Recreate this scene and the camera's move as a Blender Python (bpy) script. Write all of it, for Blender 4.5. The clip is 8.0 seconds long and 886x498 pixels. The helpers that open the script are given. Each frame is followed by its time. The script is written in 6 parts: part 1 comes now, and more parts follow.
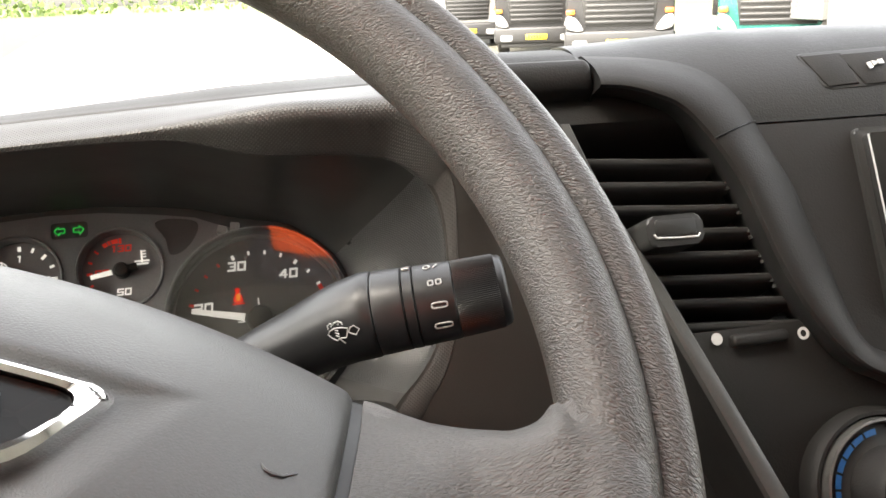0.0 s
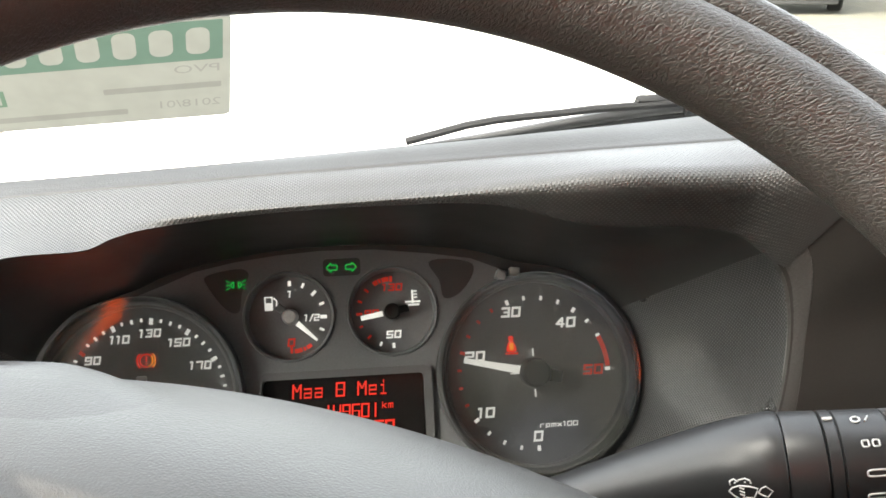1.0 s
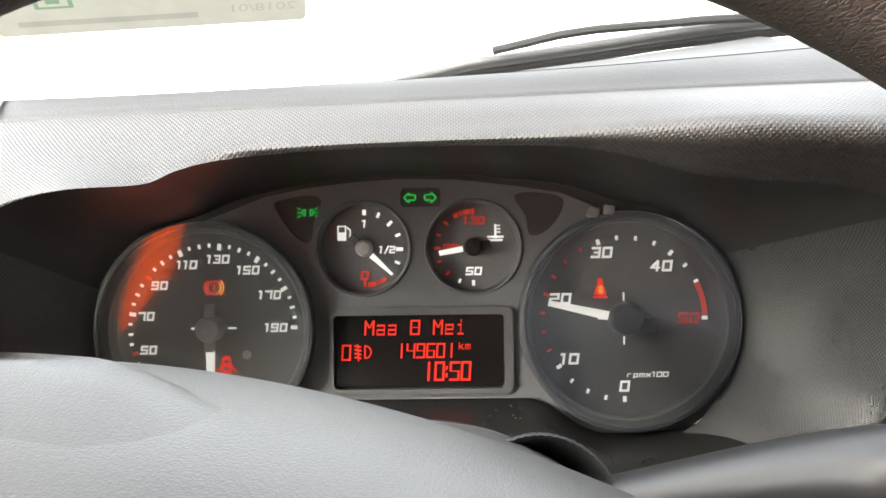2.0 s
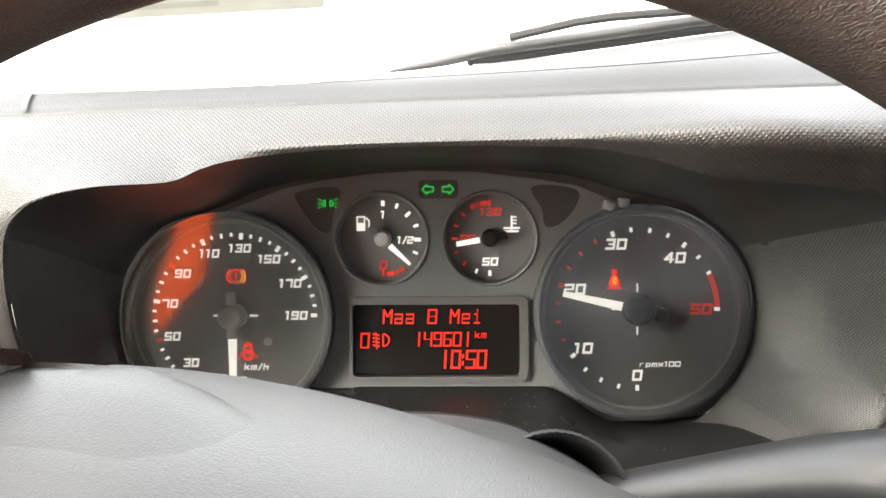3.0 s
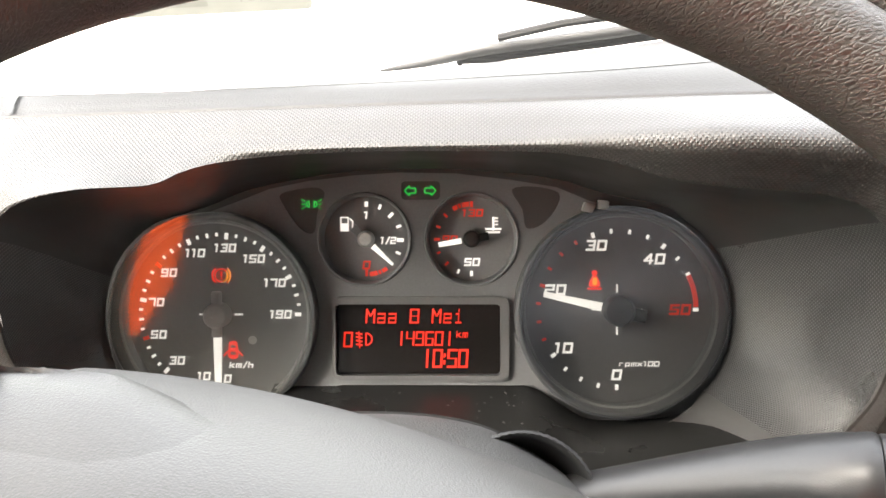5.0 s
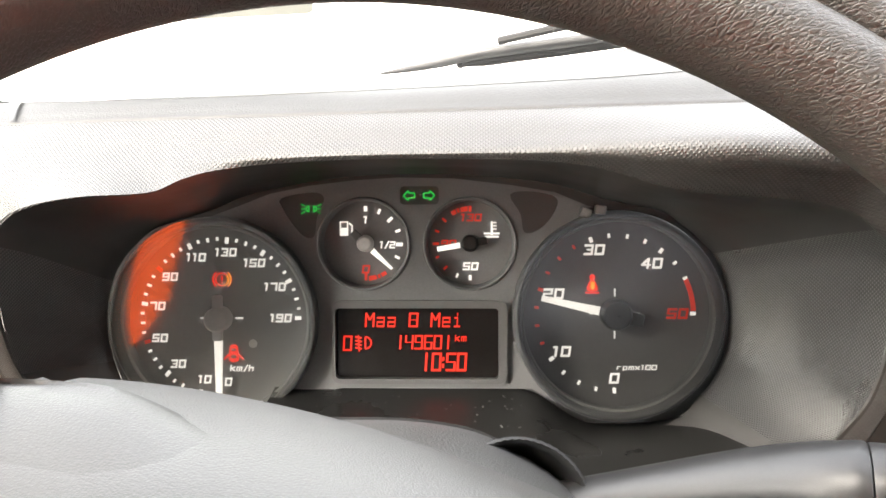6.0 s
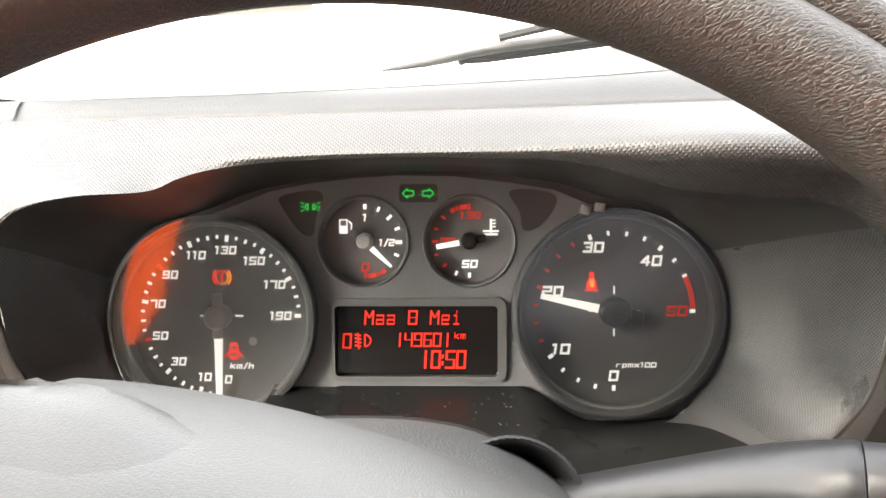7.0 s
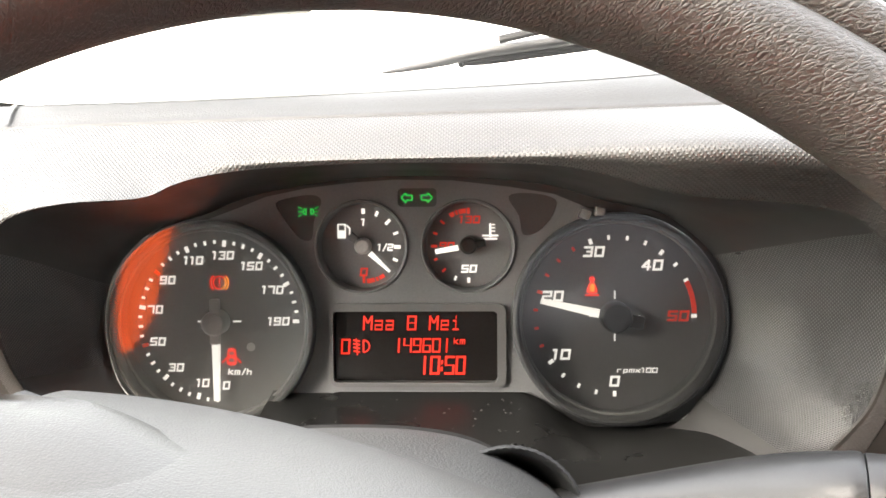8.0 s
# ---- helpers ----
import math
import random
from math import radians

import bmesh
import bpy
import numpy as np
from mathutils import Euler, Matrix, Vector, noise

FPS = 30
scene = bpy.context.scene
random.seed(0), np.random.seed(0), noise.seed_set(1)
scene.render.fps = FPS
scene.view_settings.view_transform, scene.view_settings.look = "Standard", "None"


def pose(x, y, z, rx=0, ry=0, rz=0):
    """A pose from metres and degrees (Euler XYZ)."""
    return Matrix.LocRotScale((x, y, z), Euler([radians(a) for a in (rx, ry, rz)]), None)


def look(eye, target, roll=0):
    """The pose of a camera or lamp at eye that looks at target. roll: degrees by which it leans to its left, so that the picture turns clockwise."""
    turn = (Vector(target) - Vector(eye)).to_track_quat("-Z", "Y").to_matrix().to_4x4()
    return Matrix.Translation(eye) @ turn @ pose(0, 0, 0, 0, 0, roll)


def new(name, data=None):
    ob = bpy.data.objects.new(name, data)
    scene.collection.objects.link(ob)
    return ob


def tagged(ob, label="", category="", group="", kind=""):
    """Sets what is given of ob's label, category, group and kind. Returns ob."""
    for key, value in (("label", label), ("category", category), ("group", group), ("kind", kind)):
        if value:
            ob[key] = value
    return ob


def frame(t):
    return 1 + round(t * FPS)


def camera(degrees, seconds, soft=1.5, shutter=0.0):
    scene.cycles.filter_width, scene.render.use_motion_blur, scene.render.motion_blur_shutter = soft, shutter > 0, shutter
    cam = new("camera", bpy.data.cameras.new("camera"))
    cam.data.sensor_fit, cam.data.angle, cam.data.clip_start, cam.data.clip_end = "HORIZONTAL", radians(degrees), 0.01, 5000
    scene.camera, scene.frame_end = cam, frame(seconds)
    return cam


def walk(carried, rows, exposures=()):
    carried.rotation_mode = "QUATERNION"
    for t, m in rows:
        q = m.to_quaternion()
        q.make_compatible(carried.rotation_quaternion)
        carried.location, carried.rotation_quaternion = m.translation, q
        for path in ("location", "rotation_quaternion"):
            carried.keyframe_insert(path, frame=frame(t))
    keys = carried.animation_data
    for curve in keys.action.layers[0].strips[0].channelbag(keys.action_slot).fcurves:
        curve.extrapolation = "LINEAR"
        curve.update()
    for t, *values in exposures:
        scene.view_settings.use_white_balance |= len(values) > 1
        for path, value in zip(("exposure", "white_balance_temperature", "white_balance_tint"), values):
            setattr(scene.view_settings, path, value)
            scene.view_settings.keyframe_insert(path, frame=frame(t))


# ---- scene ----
# ---- camera and its walk ----
cam = camera(51.8, 8.0, soft=1.6)
PATH = [
    (0, 0.0972, -0.5364, 1.5906, 74.446, 1.836, -13.733),
    (0.3, 0.0718, -0.5199, 1.6041, 74.011, 1.654, -10.774),
    (0.5, 0.0526, -0.5004, 1.6152, 73.573, 1.703, -9.282),
    (0.7, 0.0401, -0.4808, 1.6282, 72.770, 1.746, -7.480),
    (1, 0.0241, -0.4562, 1.6340, 71.312, 1.330, -4.704),
    (1.5, 0.0222, -0.4147, 1.6348, 67.251, 1.274, -0.361),
    (1.7, 0.0226, -0.4100, 1.6369, 65.889, 1.200, 0.288),
    (2.8, 0.0171, -0.4172, 1.6529, 62.923, 0.823, 0.639),
    (3, 0.0192, -0.4146, 1.6546, 62.675, 1.064, 1.306),
    (3.5, 0.0245, -0.4120, 1.6562, 62.233, 0.877, 1.311),
    (4, 0.0234, -0.4129, 1.6599, 62.016, 1.050, 1.566),
    (4.5, 0.0307, -0.4163, 1.6619, 62.309, 1.058, 1.698),
    (4.7, 0.0295, -0.4181, 1.6605, 62.313, 0.954, 1.564),
    (5.8, 0.0341, -0.4183, 1.6635, 62.109, 1.005, 1.648),
    (6, 0.0335, -0.4193, 1.6656, 62.095, 1.089, 1.808),
    (6.5, 0.0342, -0.4189, 1.6670, 61.850, 1.290, 1.976),
    (7, 0.0375, -0.4188, 1.6668, 61.805, 1.351, 2.139),
    (7.5, 0.0360, -0.4146, 1.6661, 61.852, 1.233, 1.869),
    (8, 0.0397, -0.4139, 1.6671, 61.800, 1.571, 2.269),
]
EXPOSURES = [(0.0, 3.9, 7300, 9), (0.5, 3.85, 7000, 4), (1.5, 4.05, 6900, 6), (3.0, 4.36, 7100, 8), (3.5, 4.48, 7120, 8), (4.5, 4.48, 7150, 9), (8.0, 4.58, 7200, 9)]
walk(cam, [(t, pose(x, y, z, rx, ry, rz)) for t, x, y, z, rx, ry, rz in PATH], EXPOSURES)

# ---- world, sun and exposure ----
SUN_ELEV, SUN_ROT = 48, 235
world = bpy.data.worlds.new("world")
scene.world = world
world.use_nodes = True
wn = world.node_tree.nodes
sky = wn.new("ShaderNodeTexSky")
sky.sky_type, sky.sun_disc = "NISHITA", False
sky.sun_elevation, sky.sun_rotation = radians(SUN_ELEV), radians(SUN_ROT)
sky.air_density, sky.dust_density, sky.ozone_density = 1.0, 4.0, 1.0
wn["Background"].inputs["Strength"].default_value = 0.14
cloud = wn.new("ShaderNodeHueSaturation")  # a hazy, nearly colourless sky
cloud.inputs["Saturation"].default_value = 0.35
world.node_tree.links.new(sky.outputs["Color"], cloud.inputs["Color"])
world.node_tree.links.new(cloud.outputs["Color"], wn["Background"].inputs["Color"])
sun = new("sun", bpy.data.lights.new("sun", "SUN"))
sun.data.energy, sun.data.angle, sun.data.color = 0.4, radians(50), (1.0, 0.96, 0.9)
sun.matrix_world = look((0, 0, 0), (-math.sin(radians(SUN_ROT)) * math.cos(radians(SUN_ELEV)), -math.cos(radians(SUN_ROT)) * math.cos(radians(SUN_ELEV)), -math.sin(radians(SUN_ELEV))))

# ---- frames of reference ----
# The dial frame: x right, y into the dashboard, z up along the tilted dial faces.
TILT, SCALE, HEIGHT = 25.5, 1.08, 1.40
MC = pose(0, 0, HEIGHT, -TILT) @ Matrix.Scale(SCALE, 4)
# The column frame: u right, v up, w towards the driver; the wheel is turned by 22.5 degrees in it.
HUB = Vector((0.0102, -0.3171, -0.0425))
COL_X, COL_U, COL_N = Vector((0.9974, 0.0728, 0.0)), Vector((-0.0251, 0.3437, 0.9388)), Vector((0.0683, -0.9363, 0.3446))
TURNED = radians(22.5)
WHEEL_X = COL_X * math.cos(TURNED) - COL_U * math.sin(TURNED)
WHEEL_U = COL_X * math.sin(TURNED) + COL_U * math.cos(TURNED)


def on_wheel(u, v, w):
    return HUB + WHEEL_X * u + WHEEL_U * v + COL_N * w


def on_column(u, v, w):
    return HUB + COL_X * u + COL_U * v + COL_N * w


# The windscreen: x right, s up along the glass, h outwards from it.
GLASS_AT = Vector((0.0, 0.172, 1.527))
GLASS_UP = Vector((0.0, -math.cos(radians(48)), math.sin(radians(48))))
GLASS_OUT = Vector((0.0, math.sin(radians(48)), math.cos(radians(48))))


def on_glass(x, s, h=0.0):
    return GLASS_AT + Vector((x, 0, 0)) + GLASS_UP * s + GLASS_OUT * h


# ---- materials ----
def material(name, color, rough=0.5, metallic=0.0, vary=0.12, grain=900.0, bump=0.0, bump_scale=1500.0, coat=0.0, ior=1.5, emit=0.0, stain=0.0):
    m = bpy.data.materials.new(name)
    m.use_nodes = True
    nt = m.node_tree
    b = nt.nodes["Principled BSDF"]
    b.inputs["Roughness"].default_value, b.inputs["Metallic"].default_value, b.inputs["IOR"].default_value = rough, metallic, ior
    b.inputs["Coat Weight"].default_value = coat
    co = nt.nodes.new("ShaderNodeTexCoord")
    fine = nt.nodes.new("ShaderNodeTexNoise")
    fine.inputs["Scale"].default_value, fine.inputs["Detail"].default_value = grain, 3.0
    wide = nt.nodes.new("ShaderNodeTexNoise")
    wide.inputs["Scale"].default_value, wide.inputs["Detail"].default_value = 18.0 if grain > 50 else 0.6, 4.0
    nt.links.new(co.outputs["Object"], fine.inputs["Vector"])
    nt.links.new(co.outputs["Object"], wide.inputs["Vector"])
    add = nt.nodes.new("ShaderNodeMath")
    add.operation = "ADD"
    nt.links.new(fine.outputs["Fac"], add.inputs[0])
    nt.links.new(wide.outputs["Fac"], add.inputs[1])
    ramp = nt.nodes.new("ShaderNodeMapRange")
    ramp.inputs["From Min"].default_value, ramp.inputs["From Max"].default_value = 0.6, 1.4
    ramp.inputs["To Min"].default_value, ramp.inputs["To Max"].default_value = 1.0 - vary, 1.0 + vary
    nt.links.new(add.outputs[0], ramp.inputs["Value"])
    mul = nt.nodes.new("ShaderNodeVectorMath")
    mul.operation = "SCALE"
    mul.inputs[0].default_value = color
    nt.links.new(ramp.outputs[0], mul.inputs["Scale"])
    nt.links.new(mul.outputs[0], b.inputs["Base Color"])
    rr = nt.nodes.new("ShaderNodeMapRange")
    rr.inputs["From Min"].default_value, rr.inputs["From Max"].default_value = 0.3, 0.7
    rr.inputs["To Min"].default_value, rr.inputs["To Max"].default_value = max(rough - 0.06 - stain, 0.02), min(rough + 0.06 + stain, 1.0)
    nt.links.new(wide.outputs["Fac"], rr.inputs["Value"])
    nt.links.new(rr.outputs[0], b.inputs["Roughness"])
    if bump:
        bn = nt.nodes.new("ShaderNodeBump")
        bn.inputs["Strength"].default_value, bn.inputs["Distance"].default_value = bump, 0.0006
        bt = nt.nodes.new("ShaderNodeTexNoise")
        bt.inputs["Scale"].default_value, bt.inputs["Detail"].default_value = bump_scale, 2.0
        nt.links.new(co.outputs["Object"], bt.inputs["Vector"])
        nt.links.new(bt.outputs["Fac"], bn.inputs["Height"])
        nt.links.new(bn.outputs[0], b.inputs["Normal"])
    if emit:
        b.inputs["Emission Color"].default_value, b.inputs["Emission Strength"].default_value = (*color, 1), emit
    return m


def dimpled(name, color, rough, pitch=0.0019, depth=0.5, fade=None):
    """Moulded plastic with a grid of small raised lozenges, laid out along the surface's own UV in metres."""
    m = material(name, color, rough)
    nt = m.node_tree
    uv = nt.nodes.new("ShaderNodeUVMap")
    sep = nt.nodes.new("ShaderNodeSeparateXYZ")
    nt.links.new(uv.outputs[0], sep.inputs[0])

    def wave(a, b):
        mix = nt.nodes.new("ShaderNodeMath")
        mix.operation = "MULTIPLY_ADD"
        mix.inputs[1].default_value = a
        nt.links.new(sep.outputs["X"], mix.inputs[0])
        two = nt.nodes.new("ShaderNodeMath")
        two.operation = "MULTIPLY"
        two.inputs[1].default_value = b
        nt.links.new(sep.outputs["Y"], two.inputs[0])
        nt.links.new(two.outputs[0], mix.inputs[2])
        s = nt.nodes.new("ShaderNodeMath")
        s.operation = "COSINE"
        nt.links.new(mix.outputs[0], s.inputs[0])
        return s

    k = 2 * math.pi / pitch
    s1, s2 = wave(k, k * 0.86), wave(k, -k * 0.86)
    tot = nt.nodes.new("ShaderNodeMath")
    tot.operation = "ADD"
    nt.links.new(s1.outputs[0], tot.inputs[0])
    nt.links.new(s2.outputs[0], tot.inputs[1])
    bn = nt.nodes.new("ShaderNodeBump")
    bn.inputs["Strength"].default_value, bn.inputs["Distance"].default_value = min(depth, 1.0), 0.00018 * max(depth, 1.0)
    dots = nt.nodes.new("ShaderNodeMath")
    dots.operation = "MAXIMUM"
    dots.inputs[1].default_value = 0.1
    nt.links.new(tot.outputs[0], dots.inputs[0])
    top = dots
    if fade:  # the moulded pattern runs out between these two places along x
        end = nt.nodes.new("ShaderNodeMapRange")
        end.inputs["From Min"].default_value, end.inputs["From Max"].default_value = fade
        end.inputs["To Min"].default_value, end.inputs["To Max"].default_value = 1.0, 0.0
        nt.links.new(sep.outputs["X"], end.inputs["Value"])
        top = nt.nodes.new("ShaderNodeMath")
        top.operation = "MULTIPLY"
        nt.links.new(dots.outputs[0], top.inputs[0])
        nt.links.new(end.outputs[0], top.inputs[1])
    nt.links.new(top.outputs[0], bn.inputs["Height"])
    nt.links.new(bn.outputs[0], nt.nodes["Principled BSDF"].inputs["Normal"])
    return m


def leather(name, color, rough, slant):
    """Leather grain: uneven pebbles parted by narrow creases, from the surface's UV in metres."""
    m = material(name, color, rough, vary=0.16)
    nt = m.node_tree
    uv = nt.nodes.new("ShaderNodeUVMap")
    turn = nt.nodes.new("ShaderNodeMapping")
    turn.inputs["Rotation"].default_value = (0, 0, radians(slant))
    nt.links.new(uv.outputs[0], turn.inputs["Vector"])
    mp = nt.nodes.new("ShaderNodeMapping")
    mp.inputs["Scale"].default_value = (1200, 460, 1)
    nt.links.new(turn.outputs[0], mp.inputs["Vector"])
    warp = nt.nodes.new("ShaderNodeTexNoise")
    warp.inputs["Scale"].default_value, warp.inputs["Detail"].default_value = 0.9, 3.0
    nt.links.new(mp.outputs[0], warp.inputs["Vector"])
    off = nt.nodes.new("ShaderNodeVectorMath")
    off.operation = "MULTIPLY_ADD"
    off.inputs[1].default_value = (1.3, 1.3, 0)
    nt.links.new(warp.outputs["Color"], off.inputs[0])
    nt.links.new(mp.outputs[0], off.inputs[2])

    def pebbles(scale, reach):
        vor = nt.nodes.new("ShaderNodeTexVoronoi")
        vor.feature = "DISTANCE_TO_EDGE"
        vor.inputs["Scale"].default_value, vor.inputs["Randomness"].default_value = scale, 1.0
        nt.links.new(off.outputs[0], vor.inputs["Vector"])
        lim = nt.nodes.new("ShaderNodeMapRange")
        lim.interpolation_type = "SMOOTHSTEP"
        lim.inputs["From Min"].default_value, lim.inputs["From Max"].default_value = 0.0, reach
        nt.links.new(vor.outputs["Distance"], lim.inputs["Value"])
        return lim

    big, small = pebbles(1.0, 0.26), pebbles(2.3, 0.3)
    both = nt.nodes.new("ShaderNodeMath")
    both.operation = "MULTIPLY_ADD"
    both.inputs[1].default_value = 0.15
    nt.links.new(small.outputs[0], both.inputs[0])
    nt.links.new(big.outputs[0], both.inputs[2])
    bn = nt.nodes.new("ShaderNodeBump")
    bn.inputs["Strength"].default_value, bn.inputs["Distance"].default_value = 0.42, 0.0005
    nt.links.new(both.outputs[0], bn.inputs["Height"])
    nt.links.new(bn.outputs[0], nt.nodes["Principled BSDF"].inputs["Normal"])
    return m


def glow(name, color, strength):
    m = bpy.data.materials.new(name)
    m.use_nodes = True
    b = m.node_tree.nodes["Principled BSDF"]
    b.inputs["Base Color"].default_value = (color[0] * 0.3, color[1] * 0.3, color[2] * 0.3, 1)
    b.inputs["Emission Color"].default_value, b.inputs["Emission Strength"].default_value = (*color, 1), strength
    return m


def clear(name, ior=1.5, tint=(1, 1, 1), rough=0.02):
    """A clear pane: light goes straight through, with a mirror-like sheen by Fresnel."""
    m = bpy.data.materials.new(name)
    m.use_nodes = True
    nt = m.node_tree
    nt.nodes.remove(nt.nodes["Principled BSDF"])
    fr = nt.nodes.new("ShaderNodeFresnel")
    fr.inputs["IOR"].default_value = ior
    tr = nt.nodes.new("ShaderNodeBsdfTransparent")
    tr.inputs["Color"].default_value = (*tint, 1)
    gl = nt.nodes.new("ShaderNodeBsdfGlossy")
    gl.inputs["Roughness"].default_value = rough
    mx = nt.nodes.new("ShaderNodeMixShader")
    nt.links.new(fr.outputs[0], mx.inputs[0])
    nt.links.new(tr.outputs[0], mx.inputs[1])
    nt.links.new(gl.outputs[0], mx.inputs[2])
    nt.links.new(mx.outputs[0], nt.nodes["Material Output"].inputs["Surface"])
    return m


def thin(name, color):
    """Thin paper: half of the light goes through it."""
    m = bpy.data.materials.new(name)
    m.use_nodes = True
    nt = m.node_tree
    nt.nodes.remove(nt.nodes["Principled BSDF"])
    co, spot = nt.nodes.new("ShaderNodeTexCoord"), nt.nodes.new("ShaderNodeTexNoise")
    spot.inputs["Scale"].default_value = 60.0
    nt.links.new(co.outputs["Object"], spot.inputs["Vector"])
    shade = nt.nodes.new("ShaderNodeMapRange")
    shade.inputs["To Min"].default_value, shade.inputs["To Max"].default_value = 0.88, 1.12
    nt.links.new(spot.outputs["Fac"], shade.inputs["Value"])
    tone = nt.nodes.new("ShaderNodeVectorMath")
    tone.operation = "SCALE"
    tone.inputs[0].default_value = color
    nt.links.new(shade.outputs[0], tone.inputs["Scale"])
    front, through_it, mix = nt.nodes.new("ShaderNodeBsdfDiffuse"), nt.nodes.new("ShaderNodeBsdfTranslucent"), nt.nodes.new("ShaderNodeMixShader")
    nt.links.new(tone.outputs[0], front.inputs["Color"])
    nt.links.new(tone.outputs[0], through_it.inputs["Color"])
    nt.links.new(front.outputs[0], mix.inputs[1])
    nt.links.new(through_it.outputs[0], mix.inputs[2])
    nt.links.new(mix.outputs[0], nt.nodes["Material Output"].inputs["Surface"])
    return m


DASH_DIMPLED = dimpled("dimpled_dash_plastic", (0.037, 0.0352, 0.0335), 0.45, 0.0019, 0.85, (0.168, 0.19))
RIM_DIMPLED = dimpled("dimpled_rim_plastic", (0.040, 0.037, 0.035), 0.5, 0.0017, 0.4)
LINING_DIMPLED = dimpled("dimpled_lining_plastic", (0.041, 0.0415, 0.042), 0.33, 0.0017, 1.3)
# Satin plastic blackened with the shade that falls inside the recess
RECESS_SHADED = material("recess_satin_shaded", (0.024, 0.0235, 0.023), 0.46)
DASH_SMOOTH = material("grained_dash_plastic", (0.034, 0.034, 0.034), 0.6, ior=1.42, bump=0.35, bump_scale=900)
DASH_DARK = material("dark_dash_plastic", (0.010, 0.0094, 0.0088), 0.58, ior=1.33, bump=0.2, bump_scale=1100)
CONSOLE = material("console_plastic", (0.0100, 0.0092, 0.0086), 0.6, ior=1.33, bump=0.3, bump_scale=1000)
SHELL = material("console_shell_plastic", (0.0105, 0.0102, 0.0098), 0.44, ior=1.42, bump=0.3, bump_scale=1000)
# Dash plastic darkened and browned for the shade and bounced orange on it
SURROUND_SHADED = material("plain_shaded_dash_plastic", (0.0200, 0.0175, 0.0155), 0.5, ior=1.45, bump=0.15, bump_scale=1300)
RECESS = material("recess_plastic", (0.030, 0.030, 0.030), 0.5, bump=0.2, bump_scale=1200)
SLAT = material("slat_plastic", (0.024, 0.0235, 0.023), 0.34, ior=1.45)
TRIM_GREY = material("grey_trim_plastic", (0.052, 0.052, 0.050), 0.5)
BLACK = material("black_plastic", (0.017, 0.017, 0.0165), 0.4, ior=1.42)
BADGE_BLACK = material("badge_black", (0.008, 0.008, 0.008), 0.3, ior=1.2)
BLACK_GLOSS = material("gloss_black_plastic", (0.01, 0.01, 0.01), 0.12)
MASK_GREY = material("cluster_mask_plastic", (0.118, 0.119, 0.121), 0.55, bump=0.15, bump_scale=2500)
DIAL_BLACK = material("dial_black", (0.165, 0.164, 0.166), 0.6)
FIELD_GREY = material("lamp_field_plastic", (0.040, 0.040, 0.040), 0.45)
BEZEL_GREY = material("bezel_plastic", (0.048, 0.0485, 0.049), 0.38)
FRAME_GREY = material("display_frame_plastic", (0.088, 0.087, 0.087), 0.45)
LEDGE_BLACK = material("ledge_plastic", (0.0105, 0.0105, 0.0104), 0.30, ior=1.36)
RING_GREY = material("bezel_ring_plastic", (0.20, 0.198, 0.195), 0.4)
NEEDLE_WHITE = material("lit_needle_white", (0.8, 0.8, 0.78), 0.4, vary=0.03, emit=0.05)
HUB_GREY = material("needle_cap_grey", (0.46, 0.46, 0.455), 0.4)
PRINT_WHITE = material("printed_white", (0.75, 0.75, 0.74), 0.5, vary=0.04)
PRINT_GREY = material("printed_pale_grey", (0.42, 0.42, 0.41), 0.5, vary=0.08)
SPOILER = material("wiper_spoiler_grey", (0.018, 0.018, 0.018), 0.5)
WIPER_BLACK = material("wiper_rubber", (0.007, 0.007, 0.007), 0.75, ior=1.35)
PRINT_LIT = material("backlit_white_print", (0.78, 0.78, 0.77), 0.5, vary=0.04, emit=0.05)
PRINT_LIT_RED = material("backlit_red_print", (0.70, 0.05, 0.03), 0.5, vary=0.05, emit=0.018)
LCD_BLACK = material("display_black", (0.010, 0.0085, 0.008), 0.18, ior=1.36)
RED_LIGHT = glow("red_display_light", (1.0, 0.03, 0.012), 0.048)
AMBER_LIGHT = glow("amber_lamp", (1.0, 0.35, 0.02), 0.05)
GREEN_LIGHT = glow("green_lamp", (0.01, 0.42, 0.06), 0.055)
LEATHER = leather("wheel_leather", (0.0420, 0.0370, 0.0327), 0.42, 58)
# The rim's leather, paler for light from above on the spokes, grain turned
SPOKE_LEATHER_LIT = leather("spoke_leather_lit", (0.0465, 0.0425, 0.039), 0.46, 0)
PAD = material("airbag_cover_plastic", (0.047, 0.046, 0.044), 0.42, bump=0.32, bump_scale=1700, stain=0.03, ior=1.5)
STALK = material("stalk_plastic", (0.0185, 0.0185, 0.019), 0.39, ior=1.47, bump=0.08, bump_scale=2000)
SHROUD = material("column_cover_plastic", (0.06, 0.06, 0.059), 0.42, bump=0.9, bump_scale=1100)
CHROME = material("chrome", (0.8, 0.8, 0.8), 0.12, 1.0, vary=0.02)
SATIN = material("satin_silver", (0.24, 0.24, 0.245), 0.34, 0.8, vary=0.03)
BLUE = material("blue_print", (0.007, 0.055, 0.16), 0.45)
DULL_SILVER = material("dull_silver", (0.085, 0.083, 0.08), 0.4, 0.6)
RUBBER = material("black_rubber", (0.02, 0.02, 0.02), 0.55)
GLASS = clear("windscreen_glass", 1.45)
LENS = clear("dial_lens", 2.7, rough=0.05)
PAPER = thin("sticker_paper", (0.155, 0.152, 0.132))
STICKER_GREEN = thin("sticker_green", (0.064, 0.094, 0.072))
INK_GREY = clear("grey_print_film", 1.05, (0.80, 0.80, 0.80))
